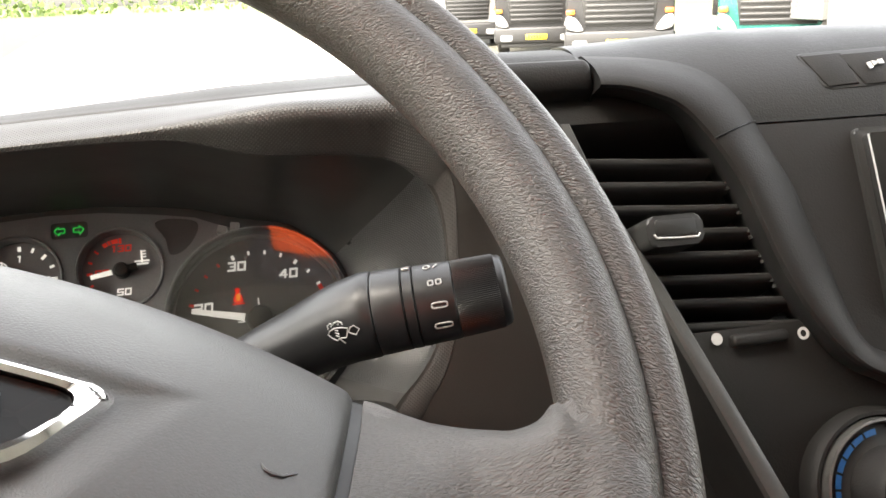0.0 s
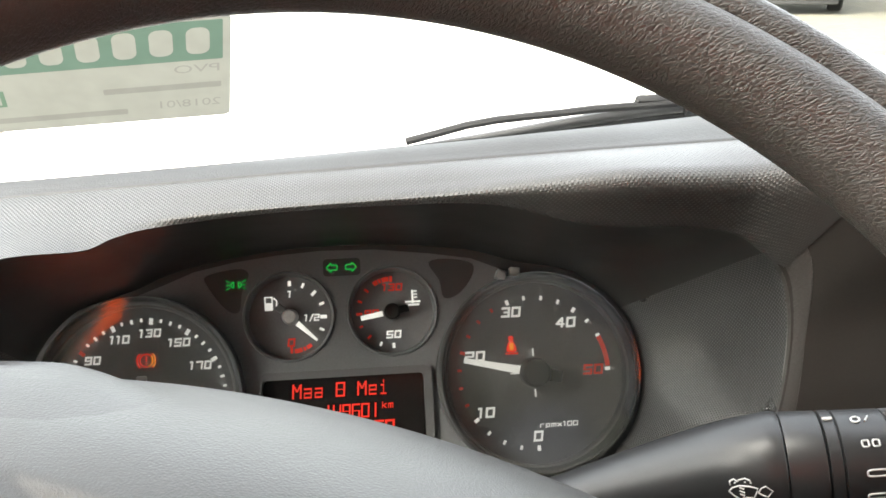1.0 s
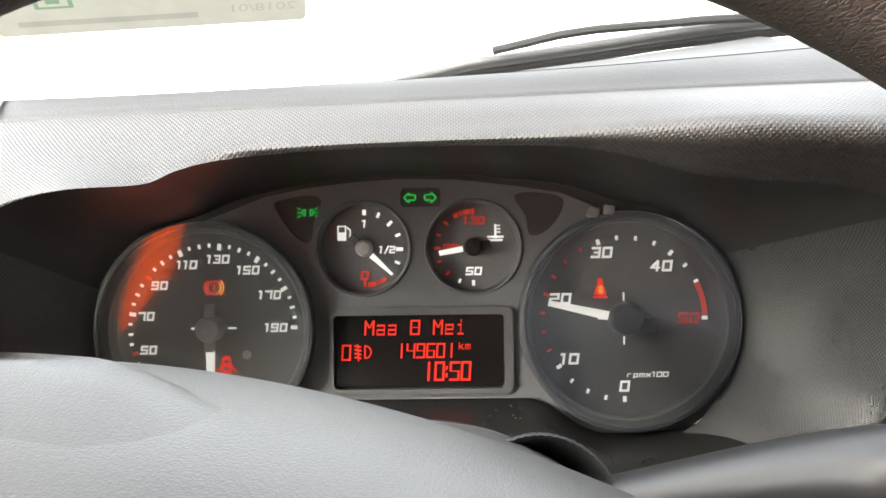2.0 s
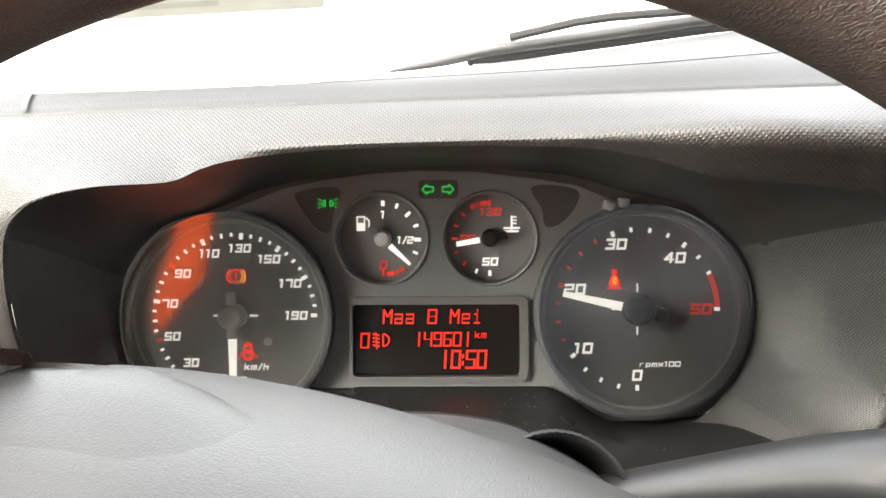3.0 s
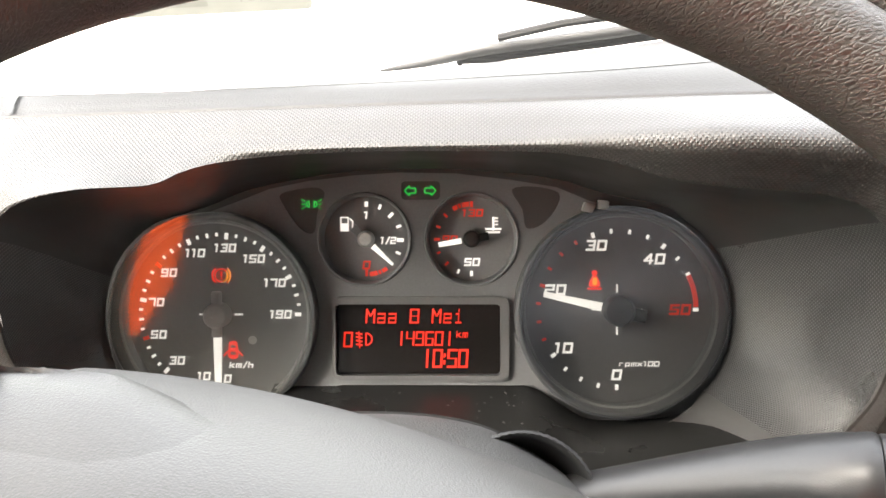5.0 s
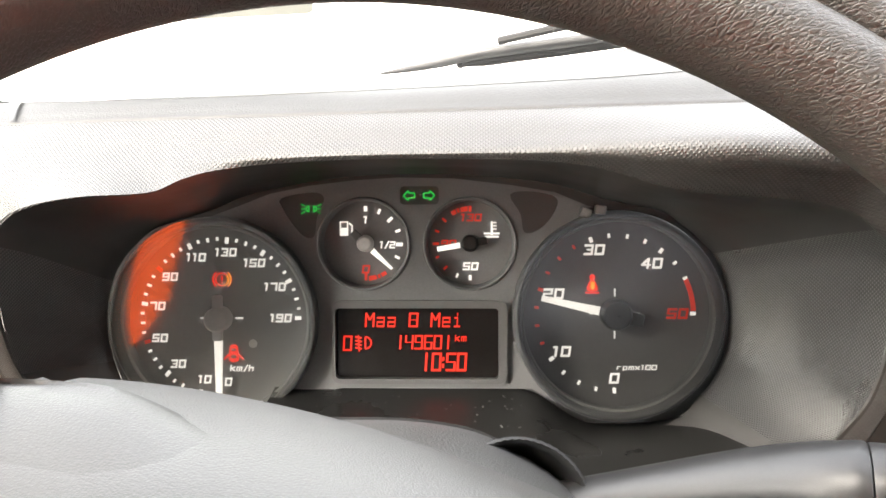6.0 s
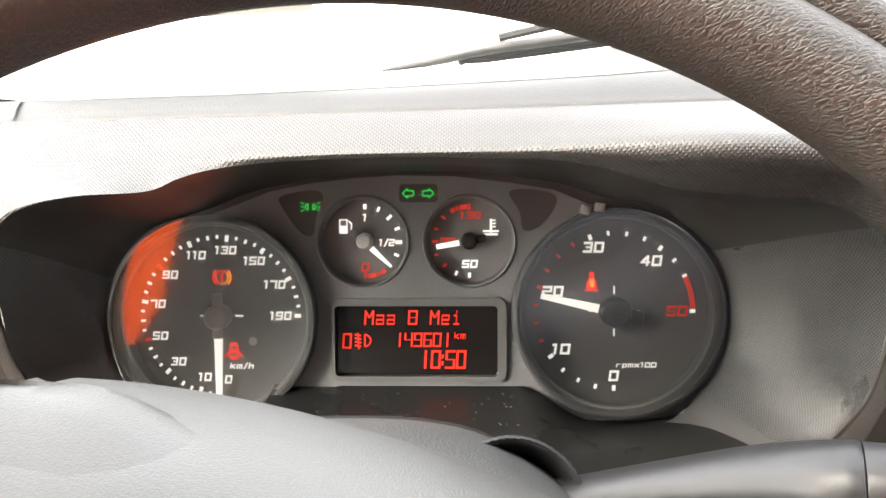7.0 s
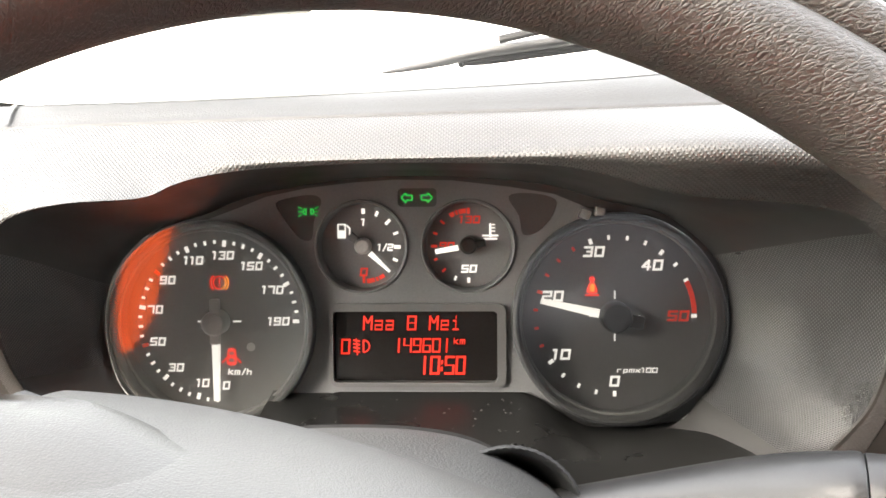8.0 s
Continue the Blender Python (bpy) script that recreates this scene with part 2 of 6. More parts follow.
INK_GREEN = clear("green_print_film", 1.05, (0.45, 0.68, 0.55))
SEAT_GREY = material("seat_fabric", (0.06, 0.06, 0.062), 0.85, bump=0.4, bump_scale=700)
VEST_ORANGE = material("vest_fabric", (0.92, 0.10, 0.008), 0.7, bump=0.4, bump_scale=700)
LINER = material("cabin_liner", (0.42, 0.41, 0.385), 0.8)
DOOR_GREY = material("door_trim", (0.24, 0.235, 0.225), 0.7)
FLOOR_MAT = material("floor_mat", (0.04, 0.04, 0.04), 0.8)
CONCRETE = material("pale_concrete", (0.55, 0.54, 0.50), 0.85, grain=9.0, vary=0.15)
GRASS = material("mown_grass", (0.085, 0.115, 0.03), 0.9, grain=12.0, vary=0.35)
DRY_GRASS = material("dry_grass", (0.080, 0.075, 0.055), 0.9, grain=6.0, vary=0.4)
LEAF = material("hedge_leaf", (0.09, 0.13, 0.035), 0.8, grain=20.0, vary=0.3)
PAINT_TEAL = material("teal_paint", (0.016, 0.12, 0.10), 0.25, coat=0.5)
PAINT_WHITE = material("white_paint", (0.16, 0.16, 0.157), 0.3, coat=0.4)
PAINT_SILVER = material("silver_paint", (0.036, 0.036, 0.037), 0.35, 0.3)
PAINT_GREY = material("grey_paint", (0.028, 0.028, 0.029), 0.35, 0.2)
LAMP_GLASS = material("headlamp_glass", (0.22, 0.22, 0.22), 0.1)
LAMP_AMBER = material("indicator_lens", (0.7, 0.22, 0.03), 0.2)
PLATE_YELLOW = material("plate_yellow", (0.75, 0.55, 0.03), 0.5)
CAB_GLASS = material("cab_glass", (0.02, 0.025, 0.03), 0.06)


# ---- helpers for building ----
def thing(name, at, label="", category="", group="", kind=""):
    ob = new(name)
    ob.location = at
    ob.empty_display_size = 0.05
    return tagged(ob, label, category, group, kind)


def base_of(ob):
    """Where a parent stands: an Empty at its base, a mesh at the origin."""
    return Matrix.Translation(ob.location) if ob.data is None else Matrix.Identity(4)


def part(name, bm, mat, parent=None, label="", smooth=True, frame_of=None, kind="", category=""):
    """Links a bmesh, given in the frame frame_of (the dial frame unless told), as one mesh object under its parent."""
    bm.transform(MC if frame_of is None else frame_of)
    bmesh.ops.recalc_face_normals(bm, faces=bm.faces)
    me = bpy.data.meshes.new(name)
    bm.to_mesh(me)
    bm.free()
    me.materials.append(mat)
    for p in me.polygons:
        p.use_smooth = smooth
    if smooth:
        me.set_sharp_from_angle(angle=radians(38))
    ob = new(name, me)
    if parent is not None:
        ob.parent = parent
        ob.matrix_parent_inverse = base_of(parent).inverted()
    return tagged(ob, label, category, "", kind)


WORLD = Matrix.Identity(4)


def face_driver(ob):
    """Turns a thin clear sheet so that its front looks at the driver."""
    seat_eye = Vector((0.03, -0.5, 1.65))
    if sum((seat_eye - p.center).dot(p.normal) for p in ob.data.polygons) < 0:
        ob.data.flip_normals()
    ob.visible_shadow = False
    return ob


def loft(rows, close=False, caps=False, uv_at=None):
    """A skin over rows of points; close: each row is a ring. The UV runs in metres along and across."""
    bm = bmesh.new()
    lay = bm.loops.layers.uv.new("UVMap")
    grid = [[bm.verts.new(p) for p in row] for row in rows]
    n = len(rows[0])
    us, vs = [[0.0] for _ in rows], [[0.0] * n]
    for i, row in enumerate(rows):
        for j in range(1, n + (1 if close else 0)):
            us[i].append(us[i][-1] + (Vector(row[j % n]) - Vector(row[j - 1])).length)
    mid = us[len(rows) // 2]
    for i in range(1, len(rows)):
        step = (Vector(rows[i][n // 2]) - Vector(rows[i - 1][n // 2])).length
        vs.append([v + step for v in vs[-1]])
    for i in range(len(rows) - 1):
        for j in range(n if close else n - 1):
            k = (j + 1) % n
            try:
                f = bm.faces.new((grid[i][j], grid[i][k], grid[i + 1][k], grid[i + 1][j]))
            except ValueError:
                continue
            uv = ((mid[j], vs[i][0]), (mid[j + 1] if close else mid[k], vs[i][0]), (mid[j + 1] if close else mid[k], vs[i + 1][0]), (mid[j], vs[i + 1][0]))
            if uv_at:
                uv = (uv_at[i][j], uv_at[i][k], uv_at[i + 1][k], uv_at[i + 1][j])
            for lp, c in zip(f.loops, uv):
                lp[lay].uv = c
    if caps:
        bm.faces.new(grid[0][::-1])
        bm.faces.new(grid[-1])
    return bm


def ease(f):
    f = min(max(f, 0.0), 1.0)
    return f * f * (3 - 2 * f)


def curve_through(points, count):
    """Points at even steps along a smooth curve through the given ones."""
    p = [Vector(q) for q in points]
    out = []
    for i in range(len(p) - 1):
        a, b, c, d = p[max(i - 1, 0)], p[i], p[i + 1], p[min(i + 2, len(p) - 1)]
        for k in range(24):
            t = k / 24
            out.append(0.5 * ((2 * b) + (c - a) * t + (2 * a - 5 * b + 4 * c - d) * t * t + (3 * b - a - 3 * c + d) * t**3))
    out.append(p[-1])
    lens = [0.0]
    for a, b in zip(out, out[1:]):
        lens.append(lens[-1] + (b - a).length)
    res, k = [], 0
    for i in range(count):
        s = lens[-1] * i / (count - 1)
        while k < len(lens) - 2 and lens[k + 1] < s:
            k += 1
        f = (s - lens[k]) / max(lens[k + 1] - lens[k], 1e-9)
        res.append(out[k].lerp(out[k + 1], min(max(f, 0), 1)))
    return res


def tube(path, radius, sides=12, up=Vector((0, 0, 1)), flat=1.0, caps=True):
    """A round or flattened bar along a path; radius may be a list."""
    rows, path = [], [Vector(p) for p in path]
    for i, p in enumerate(path):
        d = (path[min(i + 1, len(path) - 1)] - path[max(i - 1, 0)]).normalized()
        a = d.cross(up).normalized()
        b = a.cross(d).normalized()
        r = radius[i] if isinstance(radius, (list, tuple)) else radius
        rows.append([p + a * (r * math.cos(2 * math.pi * k / sides)) + b * (r * flat * math.sin(2 * math.pi * k / sides)) for k in range(sides)])
    return loft(rows, close=True, caps=caps)


def lathe(profile, cx, cz, sides=72):
    """A turned shape round the dial axis: profile of (radius, y)."""
    rows = [[(cx + r * math.cos(2 * math.pi * k / sides), y, cz + r * math.sin(2 * math.pi * k / sides)) for k in range(sides)] for r, y in profile]
    return loft(rows, close=True)


def disc(cx, cz, r, y, sides=64):
    bm = bmesh.new()
    bm.faces.new([bm.verts.new((cx + r * math.cos(2 * math.pi * k / sides), y, cz + r * math.sin(2 * math.pi * k / sides))) for k in range(sides)])
    return bm


def prism(outline, y0, y1, bevel=0.0, to=None, segments=2):
    """A plate with the given outline (x, z), from y0 back to y1, its edges rounded; to: maps (x, z, y) to a place."""
    bm = bmesh.new()
    to = to or (lambda x, z, y: (x, y, z))
    front = [bm.verts.new(to(x, z, y0)) for x, z in outline]
    back = [bm.verts.new(to(x, z, y1)) for x, z in outline]
    n = len(outline)
    bm.faces.new(front)
    bm.faces.new(back[::-1])
    for i in range(n):
        bm.faces.new((front[i], back[i], back[(i + 1) % n], front[(i + 1) % n]))
    if bevel:
        edges = [e for e in bm.edges if all(v in front for v in e.verts)]
        bmesh.ops.bevel(bm, geom=edges, offset=bevel, segments=segments, affect="EDGES", profile=0.5)
    return bm


def rounded(x0, z0, x1, z1, r, n=5):
    """The outline of a rectangle with rounded corners."""
    pts = []
    for cx, cz, a in ((x1 - r, z1 - r, 0), (x0 + r, z1 - r, 90), (x0 + r, z0 + r, 180), (x1 - r, z0 + r, 270)):
        for k in range(n + 1):
            t = radians(a + 90 * k / n)
            pts.append((cx + r * math.cos(t), cz + r * math.sin(t)))
    return pts


def smooth_outline(points, per=5):
    """A closed outline rounded through the given points."""
    n, out = len(points), []
    for i in range(n):
        a, b, c, d = (Vector(points[(i + k) % n]) for k in (-1, 0, 1, 2))
        for k in range(per):
            t = k / per
            v = 0.5 * ((2 * b) + (c - a) * t + (2 * a - 5 * b + 4 * c - d) * t * t + (3 * b - a - 3 * c + d) * t**3)
            out.append((v.x, v.y))
    return out


def box(x0, x1, y0, y1, z0, z1, bevel=0.0, segments=2):
    bm = bmesh.new()
    bmesh.ops.create_cube(bm, size=1.0)
    for v in bm.verts:
        v.co = ((x0 + x1) / 2 + v.co.x * (x1 - x0), (y0 + y1) / 2 + v.co.y * (y1 - y0), (z0 + z1) / 2 + v.co.z * (z1 - z0))
    if bevel:
        bmesh.ops.bevel(bm, geom=list(bm.edges), offset=bevel, segments=segments, affect="EDGES", profile=0.5)
    return bm


def merge(*bms):
    """Several pieces of one part in one bmesh."""
    out = bmesh.new()
    for b in bms:
        me = bpy.data.meshes.new("piece")
        b.to_mesh(me)
        b.free()
        out.from_mesh(me)
        bpy.data.meshes.remove(me)
    return out


def lettering(text, size, to, wide=1.0, lean=0.0, depth=0.0002, align="CENTER", bold=0.0):
    """A bmesh of the built-in letters, laid out by to(x, z, y)."""
    cu = bpy.data.curves.new("letters", "FONT")
    cu.body, cu.size, cu.align_x, cu.align_y = text, size, align, "CENTER"
    cu.extrude, cu.resolution_u, cu.offset = depth, 3, bold
    ob = new("letters", cu)
    me = bpy.data.meshes.new_from_object(ob.evaluated_get(bpy.context.evaluated_depsgraph_get()))
    bpy.data.objects.remove(ob)
    bm = bmesh.new()
    bm.from_mesh(me)
    bpy.data.meshes.remove(me)
    for v in bm.verts:
        v.co = to(v.co.x * wide + v.co.y * lean, v.co.y, -v.co.z)
    return bm


def bar(x0, z0, x1, z1, width, y, thick=0.0004):
    """A straight painted or raised stroke in the dial plane."""
    d = Vector((x1 - x0, z1 - z0)).normalized() * width / 2
    n = Vector((-d.y, d.x))
    a, b = Vector((x0, z0)), Vector((x1, z1))
    return prism([tuple(a + n), tuple(a - n), tuple(b - n), tuple(b + n)], y - thick, y)


def arc_band(cx, cz, r0, r1, a0, a1, y, thick=0.0004, n=24):
    ins = [(cx + r0 * math.cos(radians(a0 + (a1 - a0) * k / n)), cz + r0 * math.sin(radians(a0 + (a1 - a0) * k / n))) for k in range(n + 1)]
    out = [(cx + r1 * math.cos(radians(a0 + (a1 - a0) * k / n)), cz + r1 * math.sin(radians(a0 + (a1 - a0) * k / n))) for k in range(n + 1)]
    return prism(ins + out[::-1], y - thick, y)


# ---- the ground and the distance ----
def ground_sheet():
    bm = bmesh.new()
    steps = [0, 3, 6, 10, 15, 22, 30, 45, 70, 110, 180, 300, 600, 1200, 2500]
    xs = sorted({-s for s in steps} | set(steps))
    grid = [[bm.verts.new((x, y, 0.0)) for x in xs] for y in xs]
    for i in range(len(xs) - 1):
        for j in range(len(xs) - 1):
            bm.faces.new((grid[i][j], grid[i][j + 1], grid[i + 1][j + 1], grid[i + 1][j]))
    return bm


tagged(part("ground", ground_sheet(), GRASS, frame_of=WORLD, smooth=False), "short green grass beside the yard", "ground", kind="structure")
ROAD_TURN = radians(6.9)


def along_road(x, y, z=0.0):
    c, s = math.cos(ROAD_TURN), math.sin(ROAD_TURN)
    return (x * c - y * s, x * s + y * c, z)


bm = bmesh.new()
lanes = [[bm.verts.new(along_road(x, y, 0.03)) for x in (-2.4, 1.0, 4.5, 8.2)] for y in (-40, -10, 0, 10, 25, 45, 80, 110, 138)]
for a, b in zip(lanes, lanes[1:]):
    for k in range(3):
        bm.faces.new((a[k], a[k + 1], b[k + 1], b[k]))
tagged(part("road", bm, CONCRETE, frame_of=WORLD, smooth=False), "pale concrete road in daylight", "road", kind="structure")
bm = bmesh.new()
strips = [[bm.verts.new(along_road(x, y, 0.02 + 0.03 * noise.noise((x * 0.7, y * 0.4, 0)))) for x in (8.1, 9.0, 10.0, 12.0, 15.0, 20.0, 45.0)] for y in range(-30, 121, 3)]
for a, b in zip(strips, strips[1:]):
    for k in range(6):
        bm.faces.new((a[k], a[k + 1], b[k + 1], b[k]))
tagged(part("verge", bm, DRY_GRASS, frame_of=WORLD), "dry yellowish grass and earth below the parked lorries", "verge", kind="structure")

KERB = material("kerb_stone", (0.30, 0.24, 0.18), 0.85, grain=15.0)
rows = [[along_road(x, y, z) for x, z in ((-2.75, -0.02), (-2.75, 0.06), (-2.72, 0.08), (-2.44, 0.08), (-2.4, 0.06), (-2.4, 0.0))] for y in range(-20, 140, 8)]
tagged(part("kerb", loft(rows), KERB, frame_of=WORLD), "low brownish kerb along the road", "kerb", kind="structure")
bm = bmesh.new()
rng = random.Random(4)
for k in range(2600):
    side = rng.choice((0, 0, 1))
    x, y = (rng.uniform(-110, -6), rng.uniform(190, 230)) if side == 0 else (rng.uniform(-6, 120), rng.uniform(200, 240))
    px, py, _ = along_road(x, y)
    c = Vector((px, py, rng.uniform(0.1, 1.0) ** 1.3 * (3.5 + 2.5 * noise.noise((px * 0.08, 0, 0)))))
    s = rng.uniform(0.35, 0.9)
    e = Euler((rng.uniform(0, 3), rng.uniform(0, 3), rng.uniform(0, 3))).to_matrix()
    bm.faces.new([bm.verts.new(c + e @ Vector(q) * s) for q in ((-1, -0.5, 0), (0.2, -0.8, 0.2), (1, 0.1, 0), (0.1, 0.7, -0.2))])
tagged(part("hedge", bm, LEAF, frame_of=WORLD, smooth=False), "distant row of light green bushes and trees", "hedge", kind="stuff")


# ---- parked vehicles ----
def truck(paint, label, azimuth, away, width=2.3, van=False, turn=0.0):
    """A lorry that faces the camera: cab shell, grille slats, bumper, lamps, plate, wheels, windscreen."""
    a = radians(azimuth)
    at = Vector((away * math.sin(a), -0.5 + away * math.cos(a), 0.03))
    m = Matrix.Translation(at) @ Matrix.Rotation(-a + radians(turn), 4, "Z")
    t = thing("truck", at, label, "truck", "parked lorries beside the yard")
    w, h = width / 2, (2.3 if van else 3.1)

    def p(name, bm, mat, label="", smooth=True, parent=None):
        return part(name, bm, mat, parent or t, label, smooth, m)

    cab = [(-w, 0.55), (w, 0.55), (w, 1.9), (w - 0.06, h - 0.2), (w - 0.3, h), (-w + 0.3, h), (-w + 0.06, h - 0.2), (-w, 1.9)]
    p("cab", prism(cab, 0.0, 2.1, 0.09, segments=3), paint)
    p("load_box", box(-w, w, 2.3, 7.5, 0.9, h + 0.3, 0.03), PAINT_WHITE if not van else paint)
    p("bumper", box(-w - 0.02, w + 0.02, -0.14, 0.3, 0.30, 0.72, 0.07, 3), paint if paint is PAINT_TEAL else PAINT_GREY)
    p("skirt", box(-w + 0.15, w - 0.15, -0.05, 0.4, 0.2, 0.32, 0.03), RUBBER)
    g = p("grille", prism([(-w * 0.62, 0.80), (w * 0.62, 0.80), (w * 0.72, 1.55), (-w * 0.72, 1.55)], -0.03, 0.05, 0.02), BLACK)
    for k in range(6):
        z = 0.86 + k * 0.115
        p("slat", box(-w * 0.62, w * 0.62, -0.065, -0.02, z, z + 0.06, 0.015), PAINT_GREY if paint is not PAINT_SILVER else PAINT_SILVER, parent=g)
    p("windscreen", prism(rounded(-w + 0.12, 1.75, w - 0.12, h - 0.4, 0.12), -0.012, 0.03, 0.01), CAB_GLASS)
    for sx in (-1, 1):
        lamp = smooth_outline([(sx * w * 0.66, 0.72), (sx * w * 0.95, 0.76), (sx * w * 0.97, 1.02), (sx * w * 0.80, 0.98)], 4)
        p("headlamp", prism(lamp, -0.17, 0.0, 0.02), LAMP_GLASS, "clear headlamp")
        p("indicator", box(sx * w * 0.9 - 0.09, sx * w * 0.9 + 0.09, -0.15, 0.0, 1.06, 1.16, 0.02), LAMP_AMBER, "amber indicator")
        p("fog_lamp", prism(rounded(sx * w * 0.72 - 0.16, 0.36, sx * w * 0.72 + 0.16, 0.52, 0.06), -0.165, -0.1, 0.01), LAMP_GLASS)
        for wy in (1.3, 5.6):
            ring = [[Vector((sx * (w - 0.02 - d), wy + r * math.cos(2 * math.pi * k / 28), 0.47 + r * math.sin(2 * math.pi * k / 28))) for k in range(28)] for d, r in ((0.3, 0.30), (0.3, 0.44), (0.26, 0.48), (0.04, 0.48), (0.0, 0.44), (0.0, 0.28), (0.08, 0.22), (0.09, 0.02))]
            wh = p("wheel", loft(ring, close=True), RUBBER, "black tyre")
        p("mirror", box(sx * (w + 0.2) - 0.12, sx * (w + 0.2) + 0.12, 0.2, 0.32, 1.75, 2.4, 0.04), BLACK)
    pl = p("number_plate", box(-0.27, 0.27, -0.165, -0.13, 0.40, 0.53, 0.01), PLATE_YELLOW, "yellow number plate with dark bars")
    for k in range(6):
        p("bar", box(-0.21 + k * 0.07, -0.165 + k * 0.07, -0.172, -0.163, 0.425, 0.505), BLACK, parent=pl, smooth=False)
    return t


truck(PAINT_TEAL, "teal green lorry with a black grille, parked facing the road", 33.6, 19.5, 2.3)
truck(PAINT_SILVER, "silver grey lorry with black bumper ends, parked", 24.6, 20.5, 2.3)
truck(PAINT_GREY, "dark grey lorry parked in a row", 19.6, 24.0, 2.1)
truck(PAINT_WHITE, "white delivery van parked at the end of the row", 15.4, 29.0, 2.0, van=True)
truck(PAINT_WHITE, "white lorry with dark wheel arches, parked near", 43.0, 17.0, 2.3, turn=35)

# ---- the unseen cabin that closes the place, its tones set for the light ----
LEFT_X, RIGHT_X, BACK_Y, ROOF_Z, FLOOR_Z = -0.66, 1.36, -1.75, 2.38, 0.72


def side_wall(name, x, mat, label):
    s = 1 if x > 0 else -1
    x0, x1 = sorted((x, x + s * 0.06))
    # openings sized for the light wanted on the dash and wheel
    sill, pillar = (1.30, -0.58) if s < 0 else (1.36, -0.80)
    w = merge(box(x0, x1, BACK_Y, 0.6, 0.5, sill), box(x0, x1, BACK_Y, pillar, sill, ROOF_Z), box(x0, x1, pillar, -0.3, 2.1, ROOF_Z))
    tagged(part(name, w, mat, frame_of=WORLD, smooth=False), label, "door panel", kind="structure")


# left side kept pale so that its reflection hazes the speedometer
side_wall("wall_left", LEFT_X, LINER, "unseen cabin side, pale to haze the speedometer cover, with a window opening")
side_wall("wall_right", RIGHT_X, DOOR_GREY, "grey cabin side with an open window space")
tagged(part("wall_back", box(LEFT_X - 0.06, RIGHT_X + 0.06, BACK_Y - 0.06, BACK_Y, 0.5, ROOF_Z + 0.06), DOOR_GREY, frame_of=WORLD, smooth=False), "plain cabin rear wall", "wall", kind="structure")
tagged(part("ceiling", box(LEFT_X - 0.06, RIGHT_X + 0.06, BACK_Y, -0.47, ROOF_Z, ROOF_Z + 0.06), LINER, frame_of=WORLD, smooth=False), "pale cabin roof lining", "ceiling", kind="structure")
tagged(part("floor", box(LEFT_X, RIGHT_X, BACK_Y, 0.6, FLOOR_Z - 0.06, FLOOR_Z), FLOOR_MAT, frame_of=WORLD, smooth=False), "black rubber cabin floor", "floor", kind="structure")
tagged(part("wall_front", box(LEFT_X, RIGHT_X, 0.36, 0.42, 0.5, 1.36), DOOR_GREY, frame_of=WORLD, smooth=False), "bulkhead below the windscreen", "wall", kind="structure")

seat = thing("driver_seat", (0.0, -0.85, FLOOR_Z), "driver seat in dark grey woven fabric", "seat")
part("seat_base", box(-0.22, 0.22, -1.0, -0.5, FLOOR_Z, 0.98, 0.03), FLOOR_MAT, seat, frame_of=WORLD)
part("cushion", box(-0.26, 0.26, -1.05, -0.47, 0.98, 1.12, 0.06, 4), SEAT_GREY, seat, frame_of=WORLD)
rows = []
for k in range(9):
    z = 1.10 + k * 0.085
    wd = 0.27 - 0.05 * max(0, k - 5) / 3
    y = -0.90 - 0.02 * k
    rows.append([(-wd, y - 0.05, z), (-wd * 0.9, y + 0.05, z), (-wd * 0.5, y + 0.08, z), (0, y + 0.07, z), (wd * 0.5, y + 0.08, z), (wd * 0.9, y + 0.05, z), (wd, y - 0.05, z), (wd * 0.6, y - 0.1, z), (-wd * 0.6, y - 0.1, z)])
part("backrest", loft(rows, close=True, caps=True), SEAT_GREY, seat, frame_of=WORLD)
part("headrest", box(-0.14, 0.14, -1.17, -1.06, 1.82, 2.02, 0.04, 4), SEAT_GREY, seat, frame_of=WORLD)

# unseen stand-in for a worn orange vest, shaped by its image in the dials
vest = thing("vest_stand_in", (-0.16, -0.8, 1.25), "unseen bright orange cloth standing in for the camera holder's vest", "vest")
rows = []
for k in range(17):
    front = []
    for x in np.linspace(-0.315, 0.092, 40):
        top = 1.66 + 0.07 * ease((x + 0.33) / 0.09) + 0.09 * ease((x + 0.24) / 0.14)
        low = 1.22 + 0.47 * ease((x - 0.005) / 0.03)
        z = low + (top - low) * k / 16
        fold = 0.010 * math.sin(x * 55 + 3 * z) + 0.006 * math.sin(x * 23 - 5 * z)
        front.append((x, -0.765 - 0.16 * max(z - 1.25, 0) + fold, z))
    rows.append(front + [(x, y - 0.012, z) for x, y, z in front[::-1]])
part("cloth", loft(rows, close=True, caps=True), VEST_ORANGE, vest, frame_of=WORLD)

# ---- windscreen, sticker and wiper ----
win = thing("window_1", on_glass(0.35, -0.2), "large clear laminated windscreen", "windscreen", kind="structure")
pane = part("pane", loft([[on_glass(x, s, 0.0) for x in np.linspace(LEFT_X, RIGHT_X, 9)] for s in np.linspace(-0.24, 1.12, 7)]), GLASS, win, frame_of=WORLD)
face_driver(pane)
part("seal", merge(*[tube([on_glass(LEFT_X, -0.24), on_glass(RIGHT_X, -0.24)], 0.015, 10), tube([on_glass(LEFT_X, 1.13), on_glass(RIGHT_X, 1.13)], 0.02, 10)]), RUBBER, win, frame_of=WORLD)
FRIT = ((-0.46, -0.086), (-0.40, -0.094), (-0.357, -0.1025), (-0.3344, -0.1101), (-0.3097, -0.1165), (-0.2445, -0.1200), (-0.1452, -0.1200), (0.0, -0.120), (0.30, -0.120))
